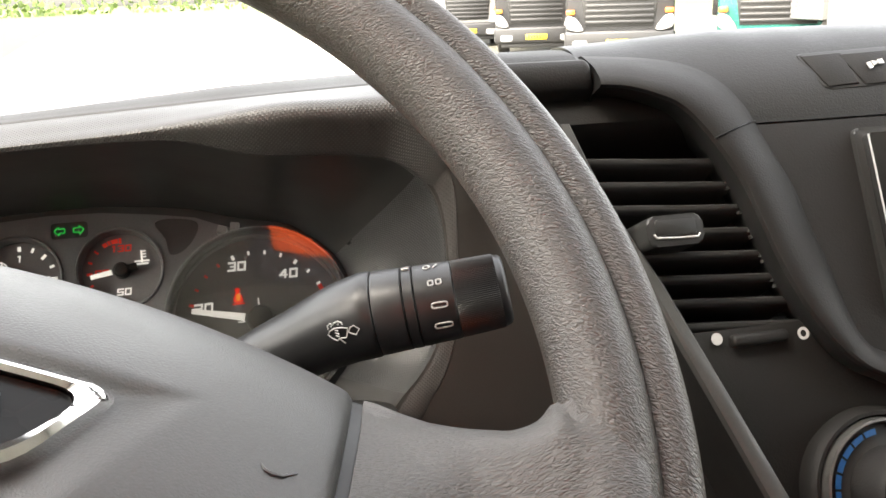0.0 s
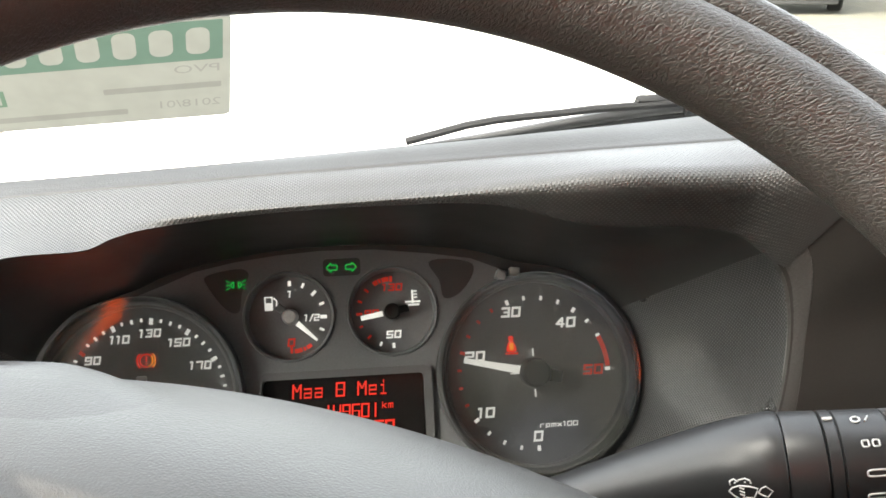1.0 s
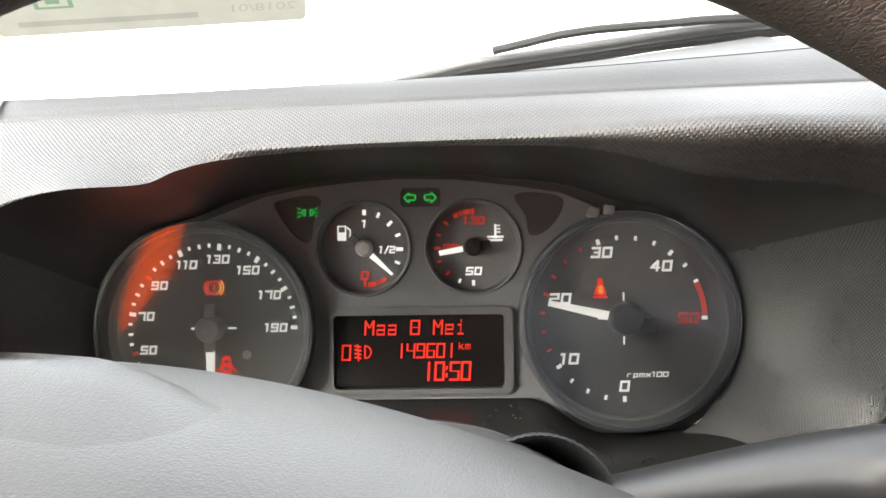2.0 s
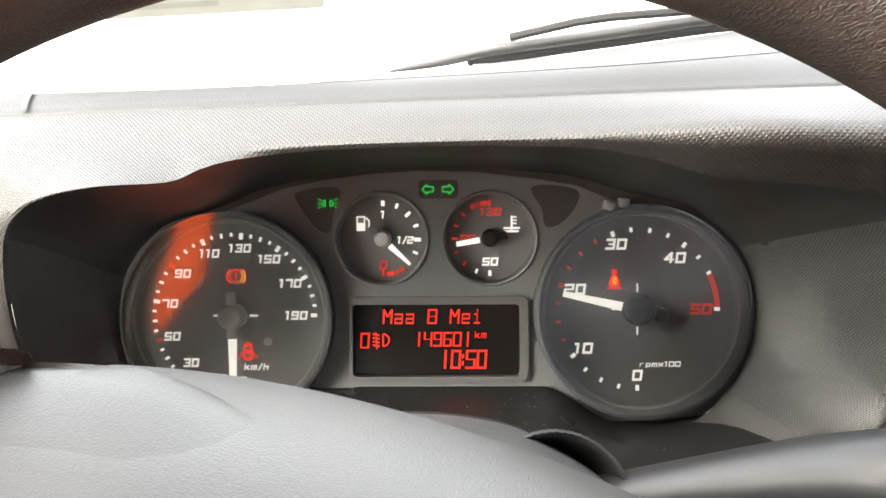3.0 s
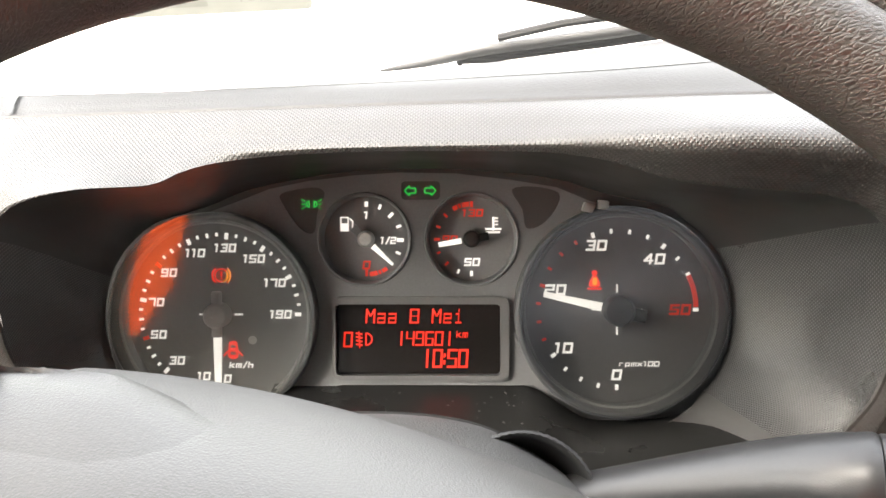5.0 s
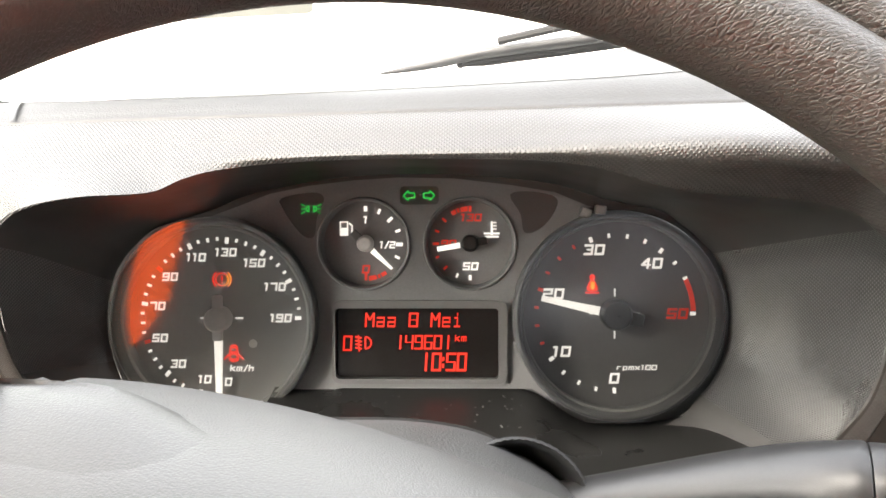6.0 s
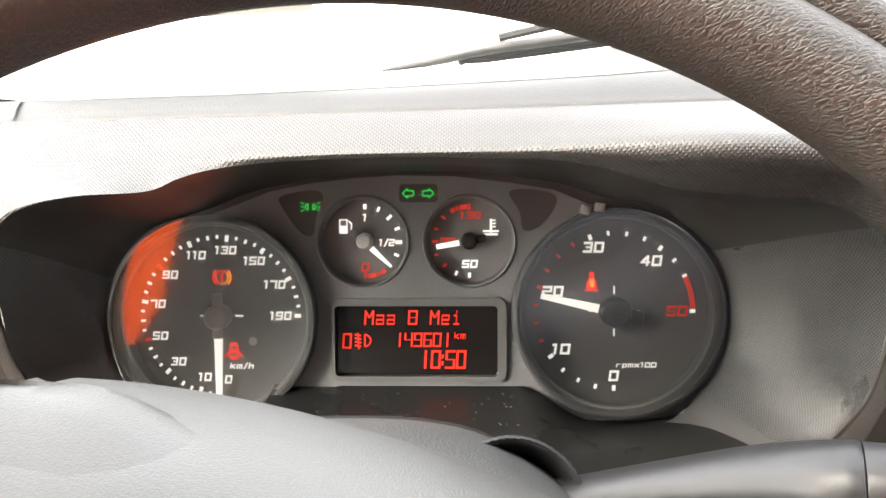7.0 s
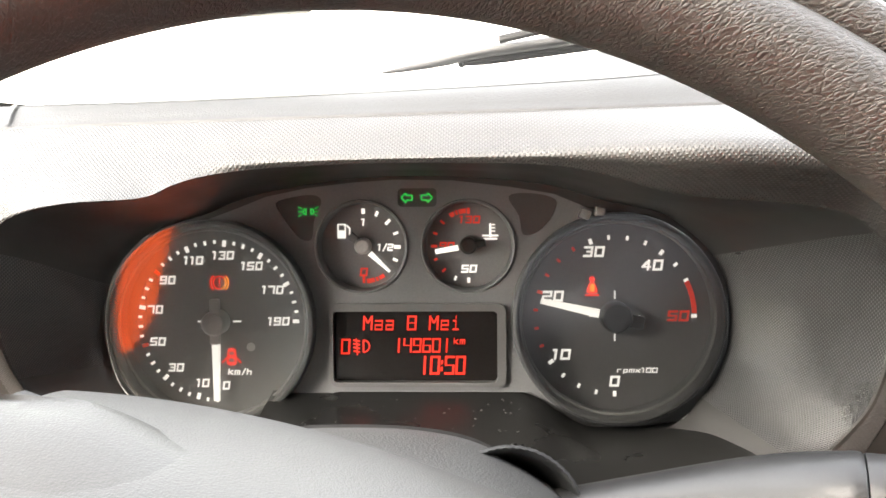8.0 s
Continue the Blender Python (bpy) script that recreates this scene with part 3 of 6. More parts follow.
part("frit", loft([[on_glass(x, sv, -0.0015) for x, sv in FRIT], [on_glass(x, -0.20, -0.0015) for x, sv in FRIT]]), RUBBER, win, "black printed band at the foot of the glass", frame_of=WORLD, smooth=False)
for x in (LEFT_X - 0.03, RIGHT_X + 0.03):
    part("pillar", tube([on_glass(x, -0.26), on_glass(x, 0.5), on_glass(x, 1.15)], 0.055, 14), LINER, win, "pale roof pillar", frame_of=WORLD)

stk = thing("windscreen_sticker", on_glass(-0.15, 0.0), "pale green and white registration sticker on the windscreen, seen from behind", "sticker")


def on_sticker(x, z, h=0.0):
    """x leftwards from the right edge, z up from the lower edge."""
    return on_glass(-0.072 - x + 0.17 * z, z - 0.068 * x, -0.002 + h)


def sheet(outline, holes=(), h=0.0):
    """One layer of film with openings, on the sticker."""
    cu = bpy.data.curves.new("film", "CURVE")
    cu.dimensions, cu.fill_mode = "2D", "BOTH"
    for ring in (outline, *holes):
        sp = cu.splines.new("POLY")
        sp.points.add(len(ring) - 1)
        for q, (x, z) in zip(sp.points, ring):
            q.co = (x, z, 0, 1)
        sp.use_cyclic_u = True
    ob = new("film", cu)
    me = bpy.data.meshes.new_from_object(ob.evaluated_get(bpy.context.evaluated_depsgraph_get()))
    bpy.data.objects.remove(ob)
    bm = bmesh.new()
    bm.from_mesh(me)
    bpy.data.meshes.remove(me)
    for v in bm.verts:
        v.co = on_sticker(v.co.x, v.co.y, h)
    return bm


def ink(text_or_box, h=-0.0006):
    return sheet(rounded(*text_or_box, 0.001), (), h)


BAND = rounded(0.005, 0.0565, 0.19, 0.0910, 0.001)
blocks = [rounded(0.013 + k * 0.0225, 0.0622, 0.0275 + k * 0.0225, 0.0852, 0.0055) for k in range(6)]
part("paper", sheet(rounded(0.0, 0.0, 0.2, 0.0945, 0.004), [BAND]), PAPER, stk, frame_of=WORLD, smooth=False)
part("band", sheet(BAND, blocks), STICKER_GREEN, stk, "muted green band", frame_of=WORLD, smooth=False)
for ring in blocks:
    part("bar", sheet(ring), PAPER, stk, frame_of=WORLD, smooth=False)
part("lettering", lettering("PVO", 0.0105, lambda x, z, y: on_sticker(0.006 + x, 0.0492 + z, -0.0006), 1.5, align="LEFT", depth=0.0), INK_GREY, stk, frame_of=WORLD, smooth=False)
part("bar", ink((0.006, 0.0305, 0.082, 0.0360)), INK_GREY, stk, frame_of=WORLD, smooth=False)
part("lettering", lettering("2018/01", 0.0105, lambda x, z, y: on_sticker(0.006 + x, 0.0158 + z, -0.0006), 1.25, align="LEFT", depth=0.0), INK_GREY, stk, frame_of=WORLD, smooth=False)
part("bar", ink((0.068, 0.0095, 0.185, 0.0150)), INK_GREY, stk, frame_of=WORLD, smooth=False)
part("patch", sheet(rounded(0.145, 0.0265, 0.17, 0.042, 0.0005), [rounded(0.148, 0.0285, 0.167, 0.040, 0.0005)], -0.0006), INK_GREEN, stk, frame_of=WORLD, smooth=False)
part("patch", sheet(rounded(0.153, 0.031, 0.162, 0.037, 0.0005), (), -0.0006), INK_GREEN, stk, frame_of=WORLD, smooth=False)

wip = thing("windscreen_wiper", on_glass(0.3, -0.07, 0.03), "black windscreen wiper resting at the foot of the glass", "wiper")
EDGE = [(0.022, -0.1135), (0.040, -0.1094), (0.078, -0.1008), (0.119, -0.0914), (0.209, -0.0705), (0.292, -0.0600), (0.40, -0.0560), (0.55, -0.0600)]
edge = curve_through([(x, q, 0) for x, q in EDGE], 30)
part("blade", tube([on_glass(p.x, p.y, 0.030) for p in edge], [0.0035] + [0.0050] * 28 + [0.003], 10, GLASS_OUT, 1.0), WIPER_BLACK, wip, frame_of=WORLD)
spoiler = curve_through([(-0.042, -0.1300, 0), (-0.004, -0.1180, 0), (0.022, -0.1070, 0)] + [(x, q + 0.0085, 0) for x, q in EDGE[1:]], 34)
part("spoiler", tube([on_glass(p.x, p.y, 0.031) for p in spoiler], [0.0012, 0.003, 0.0042] + [0.0052] * 29 + [0.004, 0.002], 10, GLASS_OUT, 0.8), SPOILER, wip, "grey wind spoiler on the blade", frame_of=WORLD)
part("under_edge", tube([on_glass(p.x, p.y - 0.0062, 0.024) for p in edge[1:5]], 0.0026, 8), PAPER, wip, "pale rubber end of the blade", frame_of=WORLD)
part("end_cap", tube([on_glass(0.0212, -0.1165, 0.029), on_glass(0.0214, -0.1110, 0.030), on_glass(0.0218, -0.1050, 0.031)], [0.0028, 0.0034, 0.0028], 10), WIPER_BLACK, wip, frame_of=WORLD)
part("arm", tube(curve_through([on_glass(0.050, -0.0835, 0.030), on_glass(0.0668, -0.0769, 0.030), on_glass(0.0808, -0.0722, 0.030), on_glass(0.1105, -0.0617, 0.030), on_glass(0.175, -0.0540, 0.030), on_glass(0.224, -0.0495, 0.030), on_glass(0.4, -0.050, 0.030), on_glass(0.75, -0.13, 0.03)], 30), 0.0032, 8), WIPER_BLACK, wip, frame_of=WORLD)
part("joint", box(0.0, 0.04, -0.006, 0.006, -0.005, 0.002, 0.002), WIPER_BLACK, wip, frame_of=Matrix.Translation(on_glass(0.226, -0.0495, 0.0355)) @ pose(0, 0, 0, -42))
part("link", box(0.0, 0.03, -0.006, 0.006, -0.012, 0.001, 0.002), WIPER_BLACK, wip, frame_of=Matrix.Translation(on_glass(0.264, -0.050, 0.0345)) @ pose(0, 0, 0, -42))
part("cowl", loft([[on_glass(x, s, h) for x in np.linspace(LEFT_X, RIGHT_X, 8)] for s, h in ((-0.20, 0.01), (-0.205, 0.03), (-0.24, 0.05), (-0.40, 0.10))]), BLACK, win, "black plastic cowl below the glass", frame_of=WORLD)

# ---- dashboard ----
dash = thing("dashboard", MC @ Vector((0.05, -0.05, -0.14)), "grey moulded plastic van dashboard with a dimpled top", "dashboard")


def lip_y(x, z):
    return -0.082 - 0.4888 * z - 0.16 * x


# lip of the hood and the outer bend, pairs of (x, z), round the opening
RING = [
    ((-0.1546, 0.0563), (-0.1605, 0.0742)), ((-0.1317, 0.0600), (-0.135, 0.0740)), ((-0.1005, 0.0617), (-0.1013, 0.0737)),
    ((-0.0858, 0.0667), (-0.086, 0.0740)), ((-0.0717, 0.0702), (-0.0705, 0.0744)), ((-0.0493, 0.0726), (-0.049, 0.0751)),
    ((-0.0276, 0.0735), (-0.0275, 0.0757)), ((-0.0081, 0.0739), (-0.0081, 0.0759)), ((0.0140, 0.0738), (0.014, 0.0760)),
    ((0.0341, 0.0733), (0.034, 0.0761)), ((0.0539, 0.0725), (0.054, 0.0762)), ((0.0695, 0.0706), (0.070, 0.0763)),
    ((0.0832, 0.0671), (0.084, 0.0764)), ((0.0931, 0.0639), (0.095, 0.0766)), ((0.1048, 0.0610), (0.108, 0.0768)),
    ((0.1219, 0.0590), (0.125, 0.0767)), ((0.1405, 0.0575), (0.145, 0.0755)), ((0.1623, 0.0530), (0.176, 0.0745)),
    ((0.1785, 0.0400), (0.212, 0.0735)), ((0.1845, 0.0180), (0.231, 0.0500)), ((0.1840, -0.0110), (0.244, 0.0120)),
    ((0.1790, -0.0280), (0.2635, -0.0350)), ((0.1640, -0.0480), (0.290, -0.0950)), ((0.1250, -0.0760), (0.306, -0.1400)),
    ((0.0, -0.0820), (0.0, -0.1450)), ((-0.1250, -0.0760), (-0.29, -0.1400)), ((-0.1640, -0.0480), (-0.285, -0.0800)),
    ((-0.1820, -0.0200), (-0.27, -0.0200)), ((-0.1850, 0.0100), (-0.25, 0.0250)), ((-0.1790, 0.0380), (-0.215, 0.0600)), ((-0.1690, 0.0500), (-0.185, 0.0720)),
]


def ring_points(which):
    return smooth_outline([p[which] for p in RING], 5)


LIP, BEND = ring_points(0), ring_points(1)


def lip_at(x, z):
    """A place on the lip; towards the door the lip reaches further out."""
    reach = 0.036 * ease((-0.045 - x) / 0.09) * ease((z + 0.03) / 0.05)
    p = Vector((x, lip_y(x, z), z))
    return p + (Vector((0.037, -0.452, 0.058)) - p).normalized() * reach


def face_y(x, z):
    return lip_y(x, z) - 0.022 * min(max((x - 0.17) / 0.06, 0), 1)


def bend_at(x, z):
    """A place on the outer bend; towards the console it overhangs the face."""
    p = Vector((x, face_y(x, z) - 0.002 * ease((0.2 - x) / 0.1), z))
    return p + (Vector((0.037, -0.452, 0.058)) - p).normalized() * (0.013 * ease((x - 0.04) / 0.09) * ease((z - 0.03) / 0.04))


# lower and right part of the face
lower = list(range(18 * 5, 29 * 5 + 1))
rim_run = [lower[0] - 1] + lower
front_rows = [[lip_at(*LIP[k]) + Vector((0, 0.004, -0.0006)) for k in rim_run], [lip_at(*LIP[k]) + Vector((0, 0.0012, 0)) for k in rim_run]]


def face_at(k, f):
    return lip_at(*LIP[k]).lerp(bend_at(*BEND[k]), f)


def band(k, f):
    """The dimpled band is as wide as the hood's face at its corner and narrows down the side."""
    return min(f * (1 + 1.5 * (1 - ease((k - rim_run[0]) / 8))), 1.0)


for f in (0.02, 0.055, 0.09):
    front_rows.append([face_at(k, band(k, f)) + Vector((0, 0.0003, 0)) for k in rim_run])
front_rows.append([face_at(k, band(k, 0.105)) + Vector((0, 0.002, 0)) for k in rim_run])
part("hood_rim", loft(front_rows, uv_at=[[(p.x, p.z * 1.11) for p in row] for row in front_rows]), RIM_DIMPLED, dash, "dimpled rolled edge of the instrument opening")
part("surround", loft([[face_at(k, f) + Vector((0, 0.0006, 0)) for k in range(17 * 5 + 3, 29 * 5 + 1)] for f in (0.0, 0.09, 0.3, 0.6, 0.9, 1.0)]), SURROUND_SHADED, dash, "plain dash face beside the instruments, shade and bounced brown in its colour")

# lining of the instrument recess; its top and floor carry their shade as black
BACK = smooth_outline([(-0.1378, 0.0371), (-0.1256, 0.0469), (-0.1, 0.0548), (-0.085, 0.061), (-0.071, 0.065), (-0.049, 0.069), (-0.028, 0.0715), (-0.0081, 0.0725), (0.014, 0.0725), (0.034, 0.0715), (0.054, 0.0695), (0.07, 0.067), (0.083, 0.063), (0.093, 0.060), (0.105, 0.0575), (0.120, 0.0540), (0.1302, 0.0471), (0.1390, 0.0395), (0.1470, 0.0290), (0.1516, 0.0130), (0.1515, -0.0080), (0.1475, -0.0215), (0.1390, -0.0345), (0.1130, -0.0525), (0.0, -0.070), (-0.112, -0.054), (-0.1385, -0.0365), (-0.1480, -0.0190), (-0.1508, 0.0040), (-0.1480, 0.0208), (-0.1432, 0.0302)], 5)
lin = []
for f, g in ((0.0, 0.0), (0.06, 0.02), (0.2, 0.12), (0.4, 0.32), (0.62, 0.58), (0.82, 0.82), (1.0, 1.0)):
    row = []
    for (a, b), (c, d) in zip(LIP, BACK):
        p = lip_at(a, b)
        row.append((p.x + (c - p.x) * g, (p.y + 0.004) * (1 - f) - 0.014 * f, p.z + (d - p.z) * g + (0.0012 if b > 0 else -0.0012) * (1 - f)))
    lin.append(row)
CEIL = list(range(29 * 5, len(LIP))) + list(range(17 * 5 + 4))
part("recess_top", loft([[row[k] for k in CEIL] for row in lin]), RECESS_SHADED, dash, "smooth satin top of the instrument recess, its shade put into black")
part("recess_floor", loft([row[22 * 5:27 * 5 + 1] for row in lin]), RECESS_SHADED, dash, "smooth satin floor of the instrument recess, its shade put into black")
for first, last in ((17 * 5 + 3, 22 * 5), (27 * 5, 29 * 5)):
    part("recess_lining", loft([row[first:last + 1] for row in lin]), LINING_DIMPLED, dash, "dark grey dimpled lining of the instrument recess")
# top: bend, crease, crest and the slope to the glass
def crease(x):
    return Vector((x, -0.0991 - 0.163 * x + 0.1979 * x * x, 0.0936 + 0.0051 * x + 0.0036 * x * x))


def crest(x):
    y, z = -0.0992 + 0.0201 * x + 0.4019 * x * x, 0.1011 + 0.056 * x + 0.1459 * x * x
    y2 = max(y, crease(x).y + 0.018)
    return Vector((x, y2, 0.055 + (z - 0.055) * (y2 + 0.45) / (y + 0.45) + max(0.0013 - 0.016 * x, 0.0)))


XS = np.linspace(-0.30, 0.215, 72)


def open_curve(points, per=5):
    """A smooth open curve with the same count of steps between each two points."""
    p, out = [Vector(q) for q in points], []
    for i in range(len(p) - 1):
        a, b, c, d = p[max(i - 1, 0)], p[i], p[i + 1], p[min(i + 2, len(p) - 1)]
        for k in range(per):
            t = k / per
            out.append(0.5 * ((2 * b) + (c - a) * t + (2 * a - 5 * b + 4 * c - d) * t * t + (3 * b - a - 3 * c + d) * t**3))
    return out + [p[-1]]


UPPER = RING[28:] + RING[:19]
lip_row = [lip_at(q.x, q.y) for q in open_curve([p[0] for p in UPPER])]
bend_row = open_curve([(p[1][0], max(p[1][1], 0.0735) if p[1][0] < 0 else p[1][1]) for p in UPPER])
bend_row = [bend_at(q.x, q.y) for q in bend_row]
crease_row = [crease(b.x) for b in bend_row]
top_rows = [[p + Vector((0, 0.004, 0.0012)) for p in lip_row], [p + Vector((0, 0.001, 0.0004)) for p in lip_row]]
for f in (0.04, 0.14, 0.26, 0.38):
    top_rows.append([a.lerp(b, f) for a, b in zip(lip_row, bend_row)])
for t in (0.0, 0.17, 0.33, 0.5, 0.67, 0.83, 1.0):  # rounded bend
    top_rows.append([b.lerp(a, 0.4) * (1 - t) ** 2 + b * (2 * t * (1 - t)) + b.lerp(c, 0.32) * t * t for a, b, c in zip(lip_row, bend_row, crease_row)])
for f in (0.42, 0.55, 0.7, 0.85, 0.985):
    top_rows.append([b.lerp(c, f) + Vector((0, -0.45, 0.9)) * (0.0009 * math.sin(math.pi * (f - 0.32) / 0.68)) for b, c in zip(bend_row, crease_row)])
runs = [[0.0] * len(lip_row)]
for r0, r1 in zip(top_rows, top_rows[1:]):
    runs.append([d + (q - p).length for d, p, q in zip(runs[-1], r0, r1)])
top_uv = [[(p.x, d - top) for p, d, top in zip(row, run, runs[-1])] for row, run in zip(top_rows, runs)]

part("top_pad", loft(top_rows, uv_at=top_uv), DASH_DIMPLED, dash, "dimpled grey dashboard top with a rolled edge over the instruments")
mid_rows = [[crease(x) + Vector((0, -0.0010, -0.0008)) for x in XS], [crease(x) + Vector((0, -0.0007, 0.0002)) for x in XS], [crease(x) + Vector((0, 0.0002, 0.0010)) for x in XS], [crease(x) + Vector((0, 0.0010, 0.0014)) for x in XS]]
for f in (0.15, 0.4, 0.7, 0.92, 1.0):
    mid_rows.append([crease(x).lerp(crest(x), f) + Vector((0, -0.3, 0.95)) * (0.0016 * math.sin(math.pi * f)) + Vector((0, 0.0008, 0.0012 * (1 - f))) for x in XS])
part("top_trim", loft(mid_rows), DASH_SMOOTH, dash, "smooth grained strip along the dashboard top")
inv = MC.inverted()
far_row = [inv @ Vector((x * 1.08, 0.222, 1.470 + 0.108 * x + 0.117 * x * x)) for x in XS]
foot_row = [inv @ Vector((x * 1.08, 0.275, 1.385)) for x in XS]
back_rows = [[crest(x) for x in XS]] + [[crest(x).lerp(p, f) + Vector((0, -0.3, 0.9)) * (-0.003 * min(1, 3 * (1 - f))) for x, p in zip(XS, far_row)] for f in (0.04, 0.3, 0.65, 1.0)] + [foot_row]
part("top_slope", loft(back_rows), DASH_SMOOTH, dash, "dashboard slope towards the glass")
gap = []
for x, f in ((-0.1700, 0.0), (-0.1708, 0.15), (-0.1719, 0.35), (-0.1731, 0.6), (-0.1743, 0.85), (-0.1750, 1.0)):
    gap.append([crease(q).lerp(crest(q), f) + Vector((0, -0.3, 0.95)) * (0.0016 * math.sin(math.pi * f) + 0.0005) + Vector((0, -0.0008, 0.0016 * (1 - f))) for q in (x - 0.0014, x, x + 0.0014)])
part("trim_gap", loft(gap), BLACK, dash, "dark gap in the trim")

# edge strip beside the surround and the panel behind it
STRIP = [(0.2345, 0.0565), (0.2405, 0.0370), (0.2466, 0.0189), (0.2650, -0.0189), (0.2850, -0.0667), (0.3048, -0.1148), (0.3190, -0.150)]
strip_rows = []
for k, (x, z) in enumerate(STRIP):
    wd = 0.0030 + 0.0003 * k
    strip_rows.append([(x - wd, -0.1565, z), (x - wd * 0.92, -0.1605, z), (x - wd * 0.6, -0.1615, z), (x + wd * 0.6, -0.1615, z), (x + wd * 0.92, -0.1605, z), (x + wd, -0.1565, z)])
part("edge_strip", loft(strip_rows), TRIM_GREY, dash, "grey edge strip of the instrument surround")
part("strip_return", loft([[row[0] for row in strip_rows], [(row[0][0] + 0.001, -0.09, row[0][2]) for row in strip_rows]]), DASH_DARK, dash, "dark return behind the edge strip")
part("lower_panel", prism([(-0.30, -0.30), (0.46, -0.30), (0.46, -0.10), (0.29, -0.10), (0.2, -0.13), (-0.30, -0.13)], -0.11, -0.09, 0.004), DASH_DARK, dash, "dark lower dashboard")

# ---- centre console ----
con = thing("centre_console", MC @ Vector((0.36, -0.12, -0.15)), "dark grey plastic centre console with switches", "console")


def console_y(x, z):
    """The console's face: upright below, rolling back to the top."""
    if z < 0.052:
        return -0.156
    f = min((z - 0.052) / 0.066, 1.0)
    return -0.156 + 0.056 * (1 - math.sqrt(max(1 - f**2.2, 0)))


def shell_z(x, z):
    """The shell's top falls a little towards the tray."""
    return z - 0.0055 * max(0, (0.335 - x) / 0.08) * max(z - 0.0525, 0) / 0.066


# arched ridge round the vent: its front edge and the line where it meets the shell and the face
ARCH_IN = [(0.2522, 0.0712), (0.2612, 0.0704), (0.2702, 0.0683), (0.2791, 0.0649), (0.2865, 0.0611), (0.2939, 0.0538), (0.3008, 0.0438), (0.3072, 0.0324), (0.3129, 0.0195), (0.3164, 0.0071), (0.322, -0.0128), (0.3297, -0.0325), (0.3398, -0.05), (0.3498, -0.0619), (0.3616, -0.0695), (0.390, -0.080), (0.46, -0.086)]
ARCH_OUT = [(0.2545, 0.0935), (0.2694, 0.0922), (0.2833, 0.0905), (0.2969, 0.0874), (0.3088, 0.0818), (0.3186, 0.073), (0.3259, 0.0615), (0.3302, 0.051), (0.3361, 0.0375), (0.3435, 0.0199), (0.3463, 0.007), (0.3522, -0.0137), (0.3564, -0.0338), (0.3626, -0.0516), (0.3726, -0.0593), (0.400, -0.066), (0.46, -0.070)]
ai = open_curve([(x, -0.168, z) for x, z in ARCH_IN], 5)
ao = open_curve([(x, console_y(x, z) - 0.0006, z) for x, z in ARCH_OUT], 5)
rid = [[a + Vector((0.004 * k, 0.012 + 0.012 * k, 0.002 * k)) for a in ai] for k in (2, 1, 0)]
for f, y in ((0.0, 0.0030), (0.03, 0.0008), (0.10, -0.0008), (0.25, -0.0022), (0.45, -0.0030), (0.65, -0.0026), (0.85, -0.0012), (1.0, 0.0), (1.06, 0.003)):
    rid.append([a.lerp(b, f) + Vector((0, y, 0)) for a, b in zip(ai, ao)])
part("ridge_inner", loft(rid[:4]), BLACK, con, "black inner side of the ridge")
part("ridge", loft(rid[3:]), CONSOLE, con, "rounded ridge arching round the vent")
part("ridge_end", loft([[row[0] for row in rid], [row[0] + Vector((0.0015, 0.030, 0)) for row in rid]]), BADGE_BLACK, con, "closed end of the ridge")


def shell_foot(x):
    """The shell's lower edge, tucked behind the ridge."""
    return float(np.interp(x, (0.250, 0.2694, 0.2833, 0.2969, 0.3088, 0.3186, 0.3259, 0.3300), (0.0860, 0.0850, 0.0835, 0.0800, 0.0745, 0.0660, 0.0560, 0.0525)))


xs = np.concatenate((np.linspace(0.2535, 0.335, 34), np.linspace(0.34, 0.50, 20)))
steps = [0.0, 0.06, 0.14, 0.25, 0.36, 0.48, 0.60, 0.71, 0.80, 0.88, 0.935, 0.97, 1.0]
shell = [[(x, console_y(x, shell_foot(x)) + 0.0025, shell_foot(x)) for x in xs]]
for f in steps:
    shell.append([(x, console_y(x, z), shell_z(x, z)) for x, z in [(x, shell_foot(x) + (0.1178 - shell_foot(x)) * f) for x in xs]])
part("upper_shell", loft(shell + [[inv @ Vector((x * 1.08, 0.285, 1.40)) for x in xs]]), SHELL, con, "rounded upper console shell")
end_profile = [Vector(row[0]) for row in shell[1:]]
part("shell_end", loft([end_profile, [p + Vector((0.001, 0.03, -0.002)) for p in end_profile]]), BADGE_BLACK, con, "closed end of the console shell")
part("lower_face", loft([[(x, y, zz) for x in (float(np.interp(zz, (-0.10, -0.075, -0.056, -0.038, -0.006, 0.027, 0.05), (0.305, 0.335, 0.357, 0.349, 0.345, 0.338, 0.327))), 0.37, 0.40, 0.50)] for zz, y in ((-0.30, -0.12), (-0.2, -0.135), (-0.10, -0.149), (-0.085, -0.150), (-0.06, -0.156), (-0.04, -0.1565), (-0.006, -0.157), (0.027, -0.157), (0.049, -0.157), (0.0512, -0.1565), (0.0516, -0.1540), (0.0527, -0.1540))]), CONSOLE, con, "flat console face")
seam = [p + Vector((0, -0.0003, 0)) for p in (a.lerp(b, f) + Vector((0, y, 0)) for a, b, f, y in ((ai[30].lerp(ai[31], 0.2), ao[34], f, y) for f, y in ((0.02, 0.0012), (0.10, -0.0008), (0.25, -0.0022), (0.45, -0.0030), (0.65, -0.0026), (0.85, -0.0012), (1.0, -0.0002))))]
part("ridge_seam", tube(seam, 0.00045, 6), BADGE_BLACK, con, "dark seam across the ridge")
